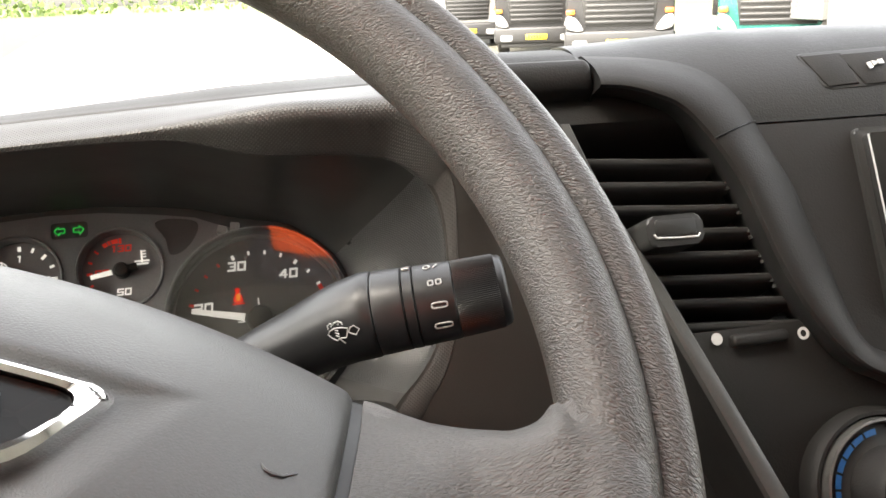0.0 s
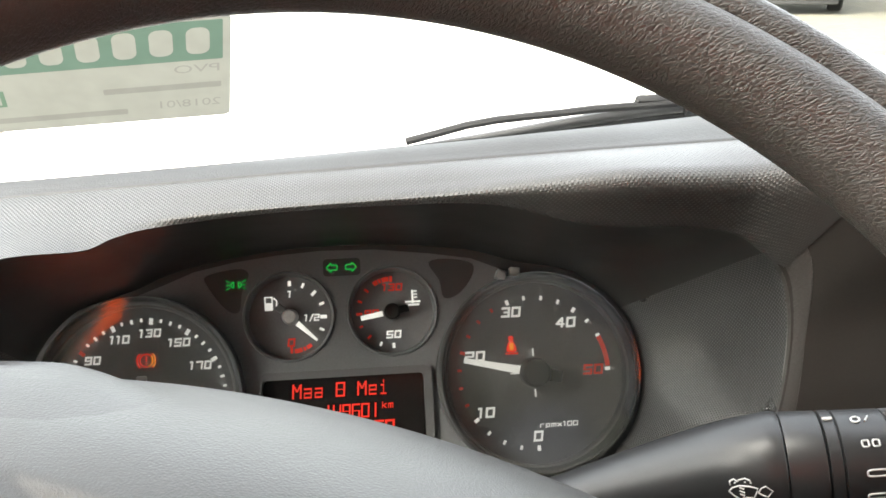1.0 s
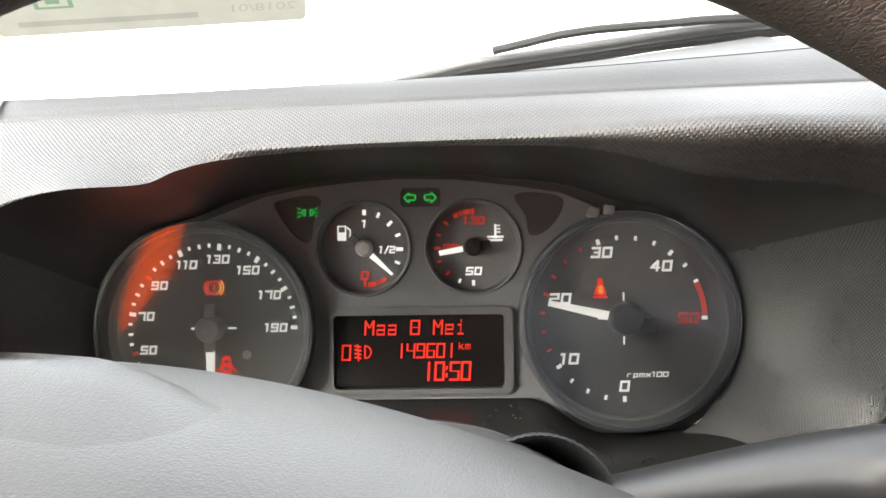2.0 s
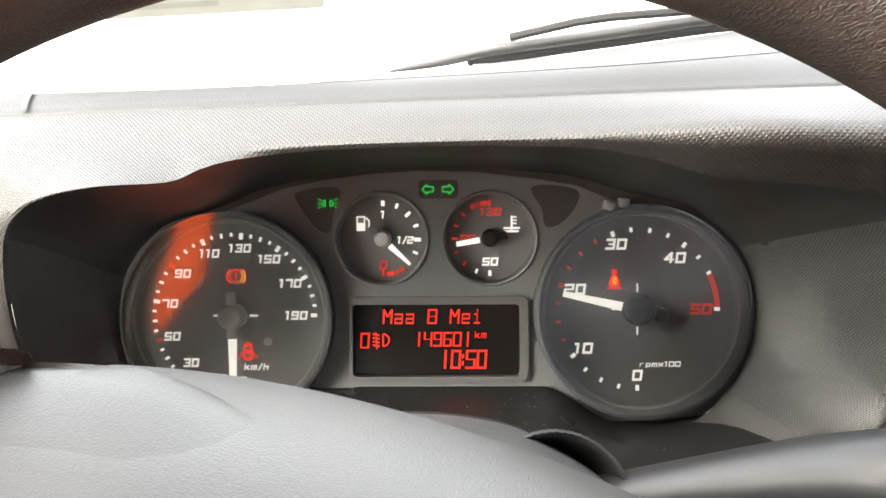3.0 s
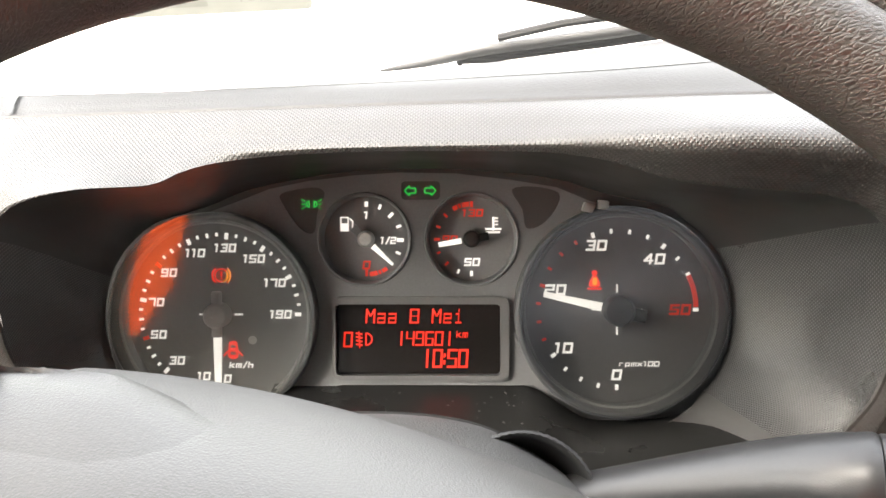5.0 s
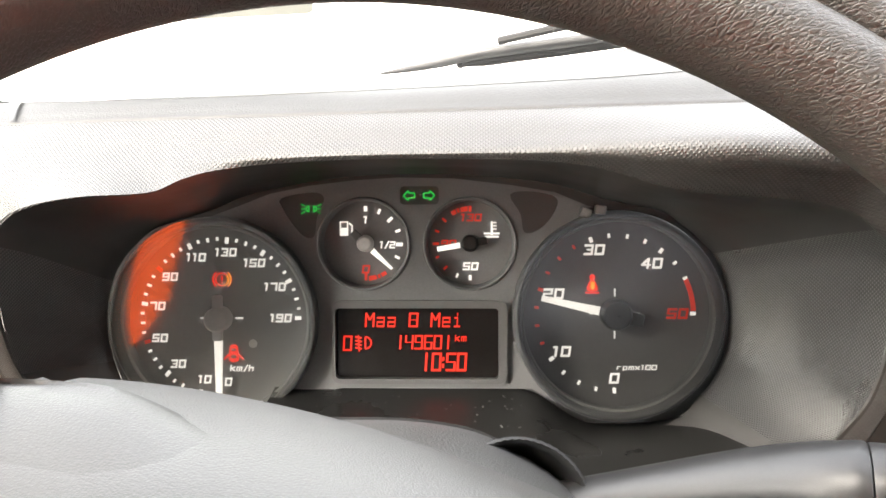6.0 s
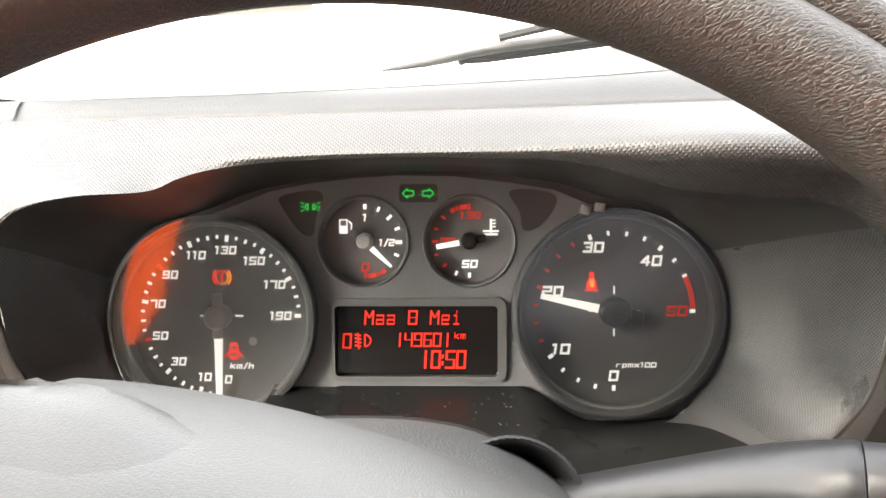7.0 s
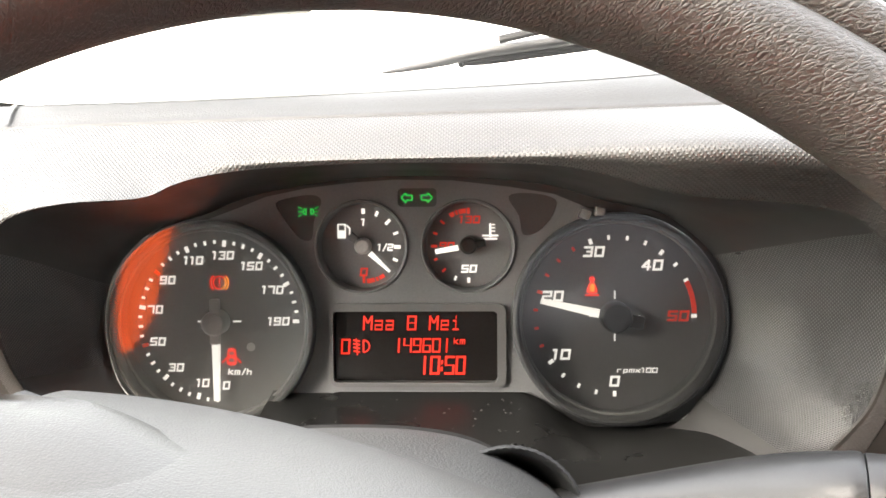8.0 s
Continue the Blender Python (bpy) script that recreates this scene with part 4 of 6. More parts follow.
# tray lid with rounded end beside the console
LID = ((-0.10, 0.1055), (-0.12, 0.1075), (-0.135, 0.1010), (-0.148, 0.0932), (-0.1530, 0.0880), (-0.1560, 0.0878), (-0.1588, 0.0862), (-0.1602, 0.0830), (-0.1600, 0.0785), (-0.1582, 0.0740), (-0.1555, 0.0718), (-0.150, 0.0705))
lid = [[(x, y + dy, z - dz) for y, z in LID] for x, dy, dz in ((0.20, 0, 0), (0.2490, 0, 0), (0.2505, 0.0003, 0.0002), (0.2516, 0.0011, 0.0008), (0.2522, 0.0024, 0.0018), (0.2525, 0.0045, 0.0030))]
part("tray_lid", loft(lid + [[(0.2525, -0.10, 0.09) for _ in LID]]), CONSOLE, con, "tray cover with a rounded front edge")
part("lid_seam", tube([(0.20, -0.1531, 0.0883), (0.2490, -0.1529, 0.0880)], 0.0007, 6), BADGE_BLACK, con, "dark seam along the tray cover")
part("tray_top", loft([[(0.205, y, z), (0.23, y, z), (0.2535, y, z)] for y, z in ((-0.112, 0.1035), (-0.085, 0.110), (0.06, 0.03))]), CONSOLE, con, "slope behind the tray")
part("tray_shadow_gap", box(0.2490, 0.2548, -0.1510, -0.10, 0.068, 0.0885, 0.001), BADGE_BLACK, con, "dark gap beside the tray")

cover = []
for x, z in ((0.308, 0.146), (0.313, 0.154), (0.320, 0.1595), (0.330, 0.1645), (0.343, 0.1685), (0.358, 0.1712), (0.40, 0.1728), (0.45, 0.1738), (0.60, 0.1750), (0.80, 0.176)):
    cover.append([(x, 0.049, z - 0.075), (x, 0.049, z - 0.004), (x, 0.0500, z - 0.0015), (x, 0.0525, z), (x, 0.075, z + 0.004), (x, 0.10, z - 0.012), (x, 0.10, z - 0.09)])
part("glass_cover", loft(cover), CONSOLE, con, "dark raised edge at the foot of the glass")

# switch strip, lying on the rolled shell


def on_shell(x, z, y):
    return (x, console_y(x, z) + y, z)


part("switch_panel", prism([(0.3640, 0.0868), (0.3665, 0.0880), (0.43, 0.0905), (0.43, 0.0690), (0.395, 0.0675), (0.3745, 0.0668), (0.3705, 0.0690), (0.3640, 0.0845)], -0.0004, 0.006, 0.0003, to=on_shell), BLACK, con, "black switch strip")
for x0, x1 in ((0.3690, 0.3890), (0.3898, 0.4155)):
    part("switch", prism([(x0 - 0.0040, 0.0862), (x1 - 0.0010, 0.0874), (x1 + 0.0012, 0.0690), (x0 + 0.0040, 0.0680)], -0.0012, 0.004, 0.0006, to=on_shell), CONSOLE, con, "flat grey switch")
MARKS = ((0.4000, 0.0785, [(-0.0016, 0.0014), (0.0004, 0.0018), (0.0008, -0.0016), (-0.0012, -0.0022)]), (0.4030, 0.0795, [(-0.0014, 0.0014), (0.0010, 0.0008), (0.0014, 0.0), (-0.0012, -0.0014)]), (0.4065, 0.0800, [(-0.0014, 0.0012), (0.0014, 0.0018), (0.0014, -0.0010), (-0.0012, -0.0010)]))
part("switch_mark", merge(*[prism([(x + dx, z + dz) for dx, dz in sh], -0.0018, -0.0010, to=on_shell) for x, z, sh in MARKS]), HUB_GREY, con, "pale lamp symbol", smooth=False)

# ---- air vent ----
vent = thing("air_vent", MC @ Vector((0.29, -0.12, -0.05)), "black air vent with horizontal slats beside the wheel", "air vent")
STRIP_X = ((-0.15, -0.1148, -0.0667, -0.0189, 0.0189, 0.0370, 0.0565, 0.08), (0.317, 0.3030, 0.2830, 0.2630, 0.2446, 0.2385, 0.2325, 0.222))


def beside_strip(z):
    return float(np.interp(z, *STRIP_X))


part("housing", loft([[(0.228 if z > 0.058 else beside_strip(z), y, z), (0.32, y, z), (0.335, y, z), (0.345, y, z), (0.385, y + 0.004, z)] for y, z in ((-0.150, 0.0760), (-0.1512, 0.0680), (-0.1524, 0.0600), (-0.1524, 0.0586), (-0.1508, 0.0572), (-0.146, 0.0545), (-0.135, 0.0510), (-0.122, 0.047), (-0.122, -0.036), (-0.135, -0.039), (-0.1535, -0.0405), (-0.1545, -0.0445), (-0.153, -0.07), (-0.151, -0.09), (-0.145, -0.113), (-0.14, -0.14))]), DASH_DARK, vent, "dark vent housing")
for k in range(8):
    zl = 0.0428 - 0.01118 * k
    x0, x1 = beside_strip(zl) + 0.001, 0.3095 + 0.0042 * k
    rows = []
    for x, z in ((x0, zl + 0.0003), (x0 + 0.02, zl - 0.0010), (x0 + 0.04, zl - 0.0026), (x1, zl - 0.0048)):
        rows.append([(x, -0.1490, z + 0.0004), (x, -0.1508, z + 0.0004), (x, -0.1520, z - 0.0004), (x, -0.1522, z - 0.0016), (x, -0.1515, z - 0.0030), (x, -0.1490, z - 0.0042), (x, -0.123, z - 0.0095), (x, -0.123, z - 0.0075)])
    part("slat", loft(rows, close=True, caps=True), SLAT, vent, "thin black slat")
kn = part("slide_grip", merge(prism(rounded(0.2590, -0.0036, 0.2848, 0.0098, 0.0035), -0.1735, -0.150, 0.0013, segments=3), prism(rounded(0.2625, 0.0010, 0.2815, 0.0080, 0.0015), -0.1740, -0.1730, 0.0004)), BLACK, vent, "black sliding grip")
part("line", tube([(0.2615, -0.1738, 0.0018), (0.2625, -0.1738, 0.0002), (0.2720, -0.1739, -0.0004), (0.2815, -0.1738, -0.0006), (0.2826, -0.1738, 0.0008)], 0.00045, 6), PRINT_GREY, kn, "white line")
part("dot", disc(0.2912, -0.0442, 0.0027, -0.1560), PRINT_GREY, vent, "white dot", smooth=False)
part("thumbwheel", merge(box(0.2975, 0.3250, -0.1590, -0.150, -0.0490, -0.0433, 0.002, 3)), DASH_DARK, vent, "ribbed thumbwheel")
part("ring_mark", arc_band(0.3308, -0.0465, 0.0016, 0.0028, 0, 360, -0.1600), PRINT_GREY, vent, "white ring", smooth=False)
for k in range(5):
    x, z = 0.3105 + 0.0037 * k, 0.0270 - 0.0118 * k
    part("pin", merge(box(x, x + 0.0012, -0.1530, -0.150, z - 0.0012, z), box(x + 0.0012, x + 0.0024, -0.1530, -0.150, z - 0.0040, z - 0.0026)), TRIM_GREY, vent, smooth=False)

# ---- radio and heater knob ----
rad = thing("car_radio", MC @ Vector((0.42, -0.14, -0.01)), "black car radio set in the console", "radio")
part("surround", prism(rounded(0.3775, -0.043, 0.50, 0.0455, 0.003), -0.1600, -0.150, 0.0015), BLACK, rad)
part("face", prism(rounded(0.3815, -0.038, 0.50, 0.0415, 0.002), -0.1640, -0.155, 0.001), BLACK_GLOSS, rad)
part("face_edge", bar(0.3815, -0.030, 0.3815, 0.0410, 0.0008, -0.1643), HUB_GREY, rad, "worn silver edge", smooth=False)
part("button", prism(rounded(0.3905, 0.0275, 0.402, 0.036, 0.002), -0.1665, -0.16, 0.001), BLACK, rad)
part("phone_mark", merge(arc_band(0.3955, 0.0325, 0.0025, 0.0036, 20, 160, -0.1668), bar(0.3915, 0.0285, 0.3955, 0.0285, 0.0012, -0.1668)), PRINT_WHITE, rad, "white symbol", smooth=False)
part("knob", lathe([(0.0, -0.176), (0.007, -0.176), (0.0085, -0.1745), (0.009, -0.163)], 0.402, 0.006, 32), BLACK, rad)

hvac = thing("heater_knob", MC @ Vector((0.36, -0.14, -0.118)), "round heater knob with a blue and silver ring", "knob")
HX, HZ = 0.3575, -0.1195
part("collar", lathe([(0.0375, -0.150), (0.0375, -0.156), (0.0352, -0.160), (0.0335, -0.160), (0.0326, -0.157)], HX, HZ), DASH_DARK, hvac)
part("silver_ring", lathe([(0.0326, -0.158), (0.0318, -0.1635), (0.0308, -0.1640), (0.0298, -0.160)], HX, HZ), DULL_SILVER, hvac, "dull silver ring")
part("scale_face", lathe([(0.0298, -0.160), (0.019, -0.162)], HX, HZ), BLACK, hvac)
for k in range(9):
    part("blue_mark", arc_band(HX, HZ, 0.0256, 0.0282, 96 + k * 15, 96 + k * 15 + 12.5, -0.1625), BLUE, hvac, "blue scale mark", smooth=False)
part("grip", lathe([(0.0205, -0.160), (0.020, -0.178), (0.018, -0.181), (0.0, -0.182)], HX, HZ), CONSOLE, hvac)
part("grip_bar", prism(rounded(HX - 0.004, HZ - 0.019, HX + 0.004, HZ + 0.019, 0.0035), -0.189, -0.178, 0.002), CONSOLE, hvac)

# ---- instrument cluster ----
clu = thing("instrument_cluster", MC @ Vector((0.0, 0.0, -0.06)), "instrument cluster with round dials and a red lit display", "instruments")
SP, TA = (-0.0985, 0.0008), (0.0997, 0.0032)
FU, TE = (-0.0245, 0.0385), (0.0278, 0.0385)


def circle(cx, cz, r, n=56):
    return [(cx + r * math.cos(2 * math.pi * k / n), cz + r * math.sin(2 * math.pi * k / n)) for k in range(n)]


def inside(p, loop):
    x, y = p
    hit = False
    for (x0, y0), (x1, y1) in zip(loop, loop[1:] + loop[:1]):
        if (y0 > y) != (y1 > y) and x < (x1 - x0) * (y - y0) / (y1 - y0) + x0:
            hit = not hit
    return hit


def plate_with_holes(outline, holes, y0, y1, walls):
    from mathutils.geometry import delaunay_2d_cdt
    pts, edges = [], []
    for loop in [outline] + holes:
        s = len(pts)
        pts += [Vector(p) for p in loop]
        edges += [(s + k, s + (k + 1) % len(loop)) for k in range(len(loop))]
    v, _, faces, *_ = delaunay_2d_cdt(pts, edges, [], 0, 1e-6)
    bm = bmesh.new()
    bv = [bm.verts.new((p.x, y0, p.y)) for p in v]
    for f in faces:
        c = sum((v[k] for k in f), Vector((0, 0))) / len(f)
        if inside((c.x, c.y), outline) and not any(inside((c.x, c.y), h) for h in holes):
            bm.faces.new([bv[k] for k in f])
    for loop in walls:
        for a, b in zip(loop, loop[1:] + loop[:1]):
            bm.faces.new([bm.verts.new(q) for q in ((a[0], y0, a[1]), (b[0], y0, b[1]), (b[0], y1, b[1]), (a[0], y1, a[1]))])
    bmesh.ops.remove_doubles(bm, verts=bm.verts, dist=1e-6)
    return bm


CUT_L = smooth_outline([(-0.0655, 0.0610), (-0.0645, 0.0555), (-0.0590, 0.0470), (-0.0535, 0.0420), (-0.0490, 0.0425), (-0.0475, 0.0520), (-0.0440, 0.0610), (-0.0500, 0.0640)], 4)
CUT_M = rounded(-0.0065, 0.0578, 0.0125, 0.0668, 0.002)
CUT_R = smooth_outline([(0.0475, 0.0625), (0.0580, 0.0640), (0.0700, 0.0610), (0.0690, 0.0535), (0.0620, 0.0455), (0.0545, 0.0440), (0.0525, 0.0530)], 4)
SCREEN = rounded(-0.0388, -0.0282, 0.0418, 0.0068, 0.0022)
mask_outline = [(-0.075, -0.045), (-0.0644, -0.0381), (-0.036, -0.0332), (0.058, -0.0332), (0.070, -0.040), (0.12, 0.0), (0.100, 0.0535), (0.0854, 0.0568), (0.0692, 0.0636), (0.0475, 0.0672), (0.0202, 0.0705), (-0.0073, 0.0711), (-0.0294, 0.0698), (-0.0516, 0.0672), (-0.0712, 0.0633), (-0.0853, 0.0578), (-0.100, 0.0525), (-0.12, 0.0)]
holes = [circle(*SP, 0.0500), circle(*TA, 0.0500), circle(*FU, 0.0217), circle(*TE, 0.0217), SCREEN, CUT_L, CUT_M, CUT_R]
part("backing", plate_with_holes([(x * 1.02, z * 1.02) for x, z in BACK[::2]], holes, -0.0072, 0.0, []), RECESS, clu, "dark backing plate round the dials")
part("mask", plate_with_holes(mask_outline, holes, -0.0085, 0.0005, holes[2:]), MASK_GREY, clu, "dark grey cluster mask")
for c in (CUT_L, CUT_M, CUT_R):
    part("lamp_field", prism(c, -0.0078, -0.003), FIELD_GREY, clu, "dark warning lamp field", smooth=False)
for cx, cz in (FU, TE):
    part("small_bezel", lathe([(0.0232, -0.0085), (0.0226, -0.0096), (0.0218, -0.0092), (0.0213, -0.0070), (0.0210, 0.0)], cx, cz, 56), MASK_GREY, clu, "small dial bezel")


def ticks(dial, marks, radius, y=-0.0005):
    for ang, length, width, mat in marks:
        c, s = math.cos(radians(ang)), math.sin(radians(ang))
        part("tick", bar(dial[0] + (radius - length) * c, dial[1] + (radius - length) * s, dial[0] + radius * c, dial[1] + radius * s, width, y), mat, dial[2], smooth=False)


# strokes of plain square characters on a unit cell, x and z from 0 to 1
SEVEN = {"0": "abcdef", "1": "bc", "3": "abcdg", "4": "fgbc", "5": "afgcd", "6": "afgcde", "7": "abc", "8": "abcdefg", "9": "abcdfg"}
SEG = {"a": (0, 1, 1, 1), "b": (1, 1, 1, 0.5), "c": (1, 0.5, 1, 0), "d": (0, 0, 1, 0), "e": (0, 0, 0, 0.5), "f": (0, 0.5, 0, 1), "g": (0, 0.5, 1, 0.5)}
SHAPES = {
    "1": [(0.62, 0, 0.62, 1), (0.3, 1, 0.62, 1)],
    "|": [(0.6, 0, 0.6, 1)],
    "2": [(0, 1, 1, 1), (1, 1, 1, 0.5), (1, 0.5, 0, 0.5), (0, 0.5, 0, 0), (0, 0, 1, 0)],
    "3": [(0.08, 1, 1, 1), (1, 1, 1, 0), (1, 0, 0.08, 0), (0.42, 0.5, 1, 0.5)],
    "4": [(0.75, 0, 0.75, 1), (0.75, 1, 0, 0.3), (0, 0.3, 1, 0.3)],
    "/": [(0.2, -0.1, 0.8, 1.1)],
    "M": [(0, 0, 0, 1), (0, 1, 0.5, 0.5), (0.5, 0.5, 1, 1), (1, 1, 1, 0)],
    "a": [(0.05, 0.65, 0.9, 0.65), (0.95, 0.65, 0.95, 0), (0.95, 0, 0.05, 0), (0.05, 0, 0.05, 0.35), (0.05, 0.35, 0.95, 0.35)],
    "e": [(0.95, 0, 0.05, 0), (0.05, 0, 0.05, 0.65), (0.05, 0.65, 0.95, 0.65), (0.95, 0.65, 0.95, 0.33), (0.95, 0.33, 0.05, 0.33)],
    "i": [(0.5, 0, 0.5, 0.65), (0.2, 0.65, 0.5, 0.65), (0.15, 0, 0.85, 0), (0.5, 0.85, 0.5, 1.0)],
    "k": [(0.1, 0, 0.1, 1), (0.1, 0.35, 0.9, 0.7), (0.3, 0.42, 0.95, 0)],
    "m": [(0, 0, 0, 0.7), (0, 0.7, 1, 0.7), (0.5, 0.7, 0.5, 0), (1, 0.7, 1, 0)],
    "h": [(0.1, 0, 0.1, 1), (0.1, 0.6, 0.9, 0.6), (0.9, 0.6, 0.9, 0)],
    "r": [(0.1, 0, 0.1, 0.7), (0.1, 0.7, 0.8, 0.7)],
    "p": [(0.1, -0.3, 0.1, 0.7), (0.1, 0.7, 0.9, 0.7), (0.9, 0.7, 0.9, 0), (0.9, 0, 0.1, 0)],
    "x": [(0.05, 0, 0.95, 0.7), (0.05, 0.7, 0.95, 0)],
    ":": [(0.5, 0.2, 0.5, 0.34), (0.5, 0.62, 0.5, 0.76)],
}


def glyph(ch, x, z, height, width, stroke, y, lean=0.1, digital=False, fine=15):
    """One printed or lit character as a connected flat patch; x, z: its lower left corner."""
    lines = [SEG[q] for q in SEVEN[ch]] if ch in SEVEN and (digital or ch not in SHAPES) else SHAPES[ch]
    cell = height / fine
    segs = [(Vector((a * width, b * height)), Vector((c * width, d * height))) for a, b, c, d in lines]
    bm, verts = bmesh.new(), {}

    def vert(i, j):
        if (i, j) not in verts:
            px, pz = i * cell, j * cell
            verts[i, j] = bm.verts.new((x + px + lean * pz, y, z + pz))
        return verts[i, j]

    m = int(stroke / cell) + 2
    for i in range(-m, int(width / cell) + m):
        for j in range(-m - 5, fine + m):
            p = Vector(((i + 0.5) * cell, (j + 0.5) * cell))
            for a, b in segs:
                t = min(max((p - a).dot(b - a) / max((b - a).length_squared, 1e-12), 0), 1)
                d = p - a.lerp(b, t)
                if max(abs(d.x), abs(d.y)) * 0.6 + d.length * 0.4 < stroke / 2:
                    bm.faces.new((vert(i, j), vert(i + 1, j), vert(i + 1, j + 1), vert(i, j + 1)))
                    break
    return bm


def lcd(text, x, z, height, width, step, stroke):
    """One line of lit characters; x, z: the lower left corner."""
    for k, ch in enumerate(text):
        if ch != " ":
            part("lit_character", glyph("|" if ch == "1" else ch, x + k * step, z, height, width, stroke, -0.0054, 0.06, True), RED_LIGHT, dsp, smooth=False)


def number(text, x, z, size, mat, parent, wide=1.0, y=-0.0006):
    """A printed figure in broad square characters, centred on x, z."""
    height, width, stroke = size * 0.56, size * 0.62 * wide, size * 0.145
    steps = [width * (0.62 if ch in "1/" else (0.8 if ch == "i" else 1.0)) + stroke * 1.75 for ch in text]
    left = x - (sum(steps) - stroke * 0.75) / 2 + stroke / 2
    for ch, st in zip(text, steps):
        if ch != " ":
            shift = -width * 0.3 if ch == "1" else (-width * 0.1 if ch == "/" else 0.0)
            part("numeral", glyph(ch, left + shift - 0.06 * height, z - height / 2, height, width, stroke, y, 0.14), mat, parent, smooth=False)
        left += st


# speedometer
spd = part("speedometer_dial", disc(*SP, 0.0482, 0.0), DIAL_BLACK, clu, "black speedometer face with white figures", smooth=False)
S = (*SP, spd)
marks = []
for k in range(39):
    v = k * 5
    big = (v - 10) % 20 == 0
    red = v in (30, 50, 70, 90)
    marks.append(((190 - v) * 1.412, 0.0031 if big else (0.0022 if v % 10 == 0 else 0.0018), 0.0018 if big else 0.0012, PRINT_LIT_RED if red and big and v in (50, 90) else PRINT_LIT))
ticks(S, marks, 0.0410)
for v in range(10, 200, 20):
    a = radians((190 - v) * 1.412)
    r = 0.0335 if 40 < v < 180 else 0.0325
    number(str(v), SP[0] + r * math.cos(a) * (0.98 if v < 100 else 0.94), SP[1] + r * math.sin(a), 0.0060, PRINT_LIT, spd, 0.74)
number("0", SP[0] + 0.0035, SP[1] - 0.0325, 0.0060, PRINT_LIT, spd, 0.74)
number("km/h", SP[0] + 0.0105, SP[1] - 0.0255, 0.0046, PRINT_LIT, spd, 0.8)
part("pivot_mark", merge(bar(SP[0] - 0.0105, SP[1], SP[0] - 0.007, SP[1], 0.0008, -0.0005), bar(SP[0] + 0.0075, SP[1], SP[0] + 0.0115, SP[1], 0.0008, -0.0005)), PRINT_LIT, spd, smooth=False)
part("sensor_dot", disc(-0.0822, -0.0122, 0.0022, -0.0005, 28), HUB_GREY, spd, "grey dot", smooth=False)
part("needle", prism([(SP[0] - 0.0021, -0.0095), (SP[0] + 0.0021, -0.0095), (SP[0] + 0.0015, -0.0385), (SP[0] - 0.0015, -0.0385)], -0.0065, -0.0048, 0.0006), NEEDLE_WHITE, clu, "white speedometer needle")
part("needle_tail", box(SP[0] - 0.0024, SP[0] + 0.0024, -0.0085, -0.0045, -0.0100, 0.0128, 0.0008), HUB_GREY, clu, "grey needle tail")
part("needle_cap", lathe([(0.0, -0.0122), (0.003, -0.0121), (0.0052, -0.0113), (0.0062, -0.0095), (0.0063, -0.001)], *SP, 40), HUB_GREY, clu, "grey round needle cap")
# tachometer
tch = part("tachometer_dial", disc(*TA, 0.0482, 0.0), DIAL_BLACK, clu, "black rev counter face with white figures", smooth=False)
Tt = (*TA, tch)
marks = []
for k in range(21):
    v = k * 2.5
    big = v % 10 == 0
    marks.append((270 - v * 5.4, 0.0027 if big else 0.0022, 0.0017 if big else 0.0013, PRINT_LIT_RED if 9 < v < 28 and v != 10 else PRINT_LIT))
ticks(Tt, marks, 0.0400)
part("red_zone", arc_band(*TA, 0.0376, 0.0400, 2, 26, -0.0006), PRINT_LIT_RED, tch, "red zone", smooth=False)
for v, mat, r in ((0, PRINT_LIT, 0.0325), (10, PRINT_LIT, 0.0325), (20, PRINT_LIT, 0.0320), (30, PRINT_LIT, 0.0335), (40, PRINT_LIT, 0.0310), (50, PRINT_LIT_RED, 0.0310)):
    a = radians(270 - v * 5.4)
    number(str(v), TA[0] + r * math.cos(a), TA[1] + r * math.sin(a), 0.0076, mat, tch, 0.78)
number("rpmx100", TA[0] + 0.0110, TA[1] - 0.0270, 0.0036, PRINT_LIT, tch, 0.95)
part("pivot_mark", merge(*[bar(TA[0] + a * c - (0 if s else 0), TA[1] + a * s, TA[0] + b * c, TA[1] + b * s, 0.0007, -0.0005) for c, s, a, b in ((0, 1, 0.0085, 0.0125), (0, -1, 0.0085, 0.0125), (-1, 0, 0.0085, 0.0125), (1, 0, 0.0085, 0.0125))]), PRINT_LIT, tch, smooth=False)
RPM = radians(270 - 19 * 5.4)
dx, dz = math.cos(RPM), math.sin(RPM)


def slender(dial, dx, dz, r0, r1, w0, w1, y0, y1):
    a, b, n = Vector((dial[0] + r0 * dx, dial[1] + r0 * dz)), Vector((dial[0] + r1 * dx, dial[1] + r1 * dz)), Vector((-dz, dx))
    return prism([tuple(a + n * w0), tuple(a - n * w0), tuple(b - n * w1), tuple(b + n * w1)], y0, y1, 0.0004)


part("needle", slender(TA, dx, dz, 0.0085, 0.0375, 0.0021, 0.0013, -0.0075, -0.0055), NEEDLE_WHITE, clu, "white rev counter needle")
part("needle_tail", slender(TA, dx, dz, -0.0135, 0.002, 0.0030, 0.0035, -0.0085, -0.005), BLACK, clu, "black needle tail")
part("needle_cap", lathe([(0.0, -0.0122), (0.004, -0.0121), (0.0066, -0.0113), (0.0076, -0.0095), (0.0078, -0.001)], *TA, 40), BLACK, clu, "black needle cap")
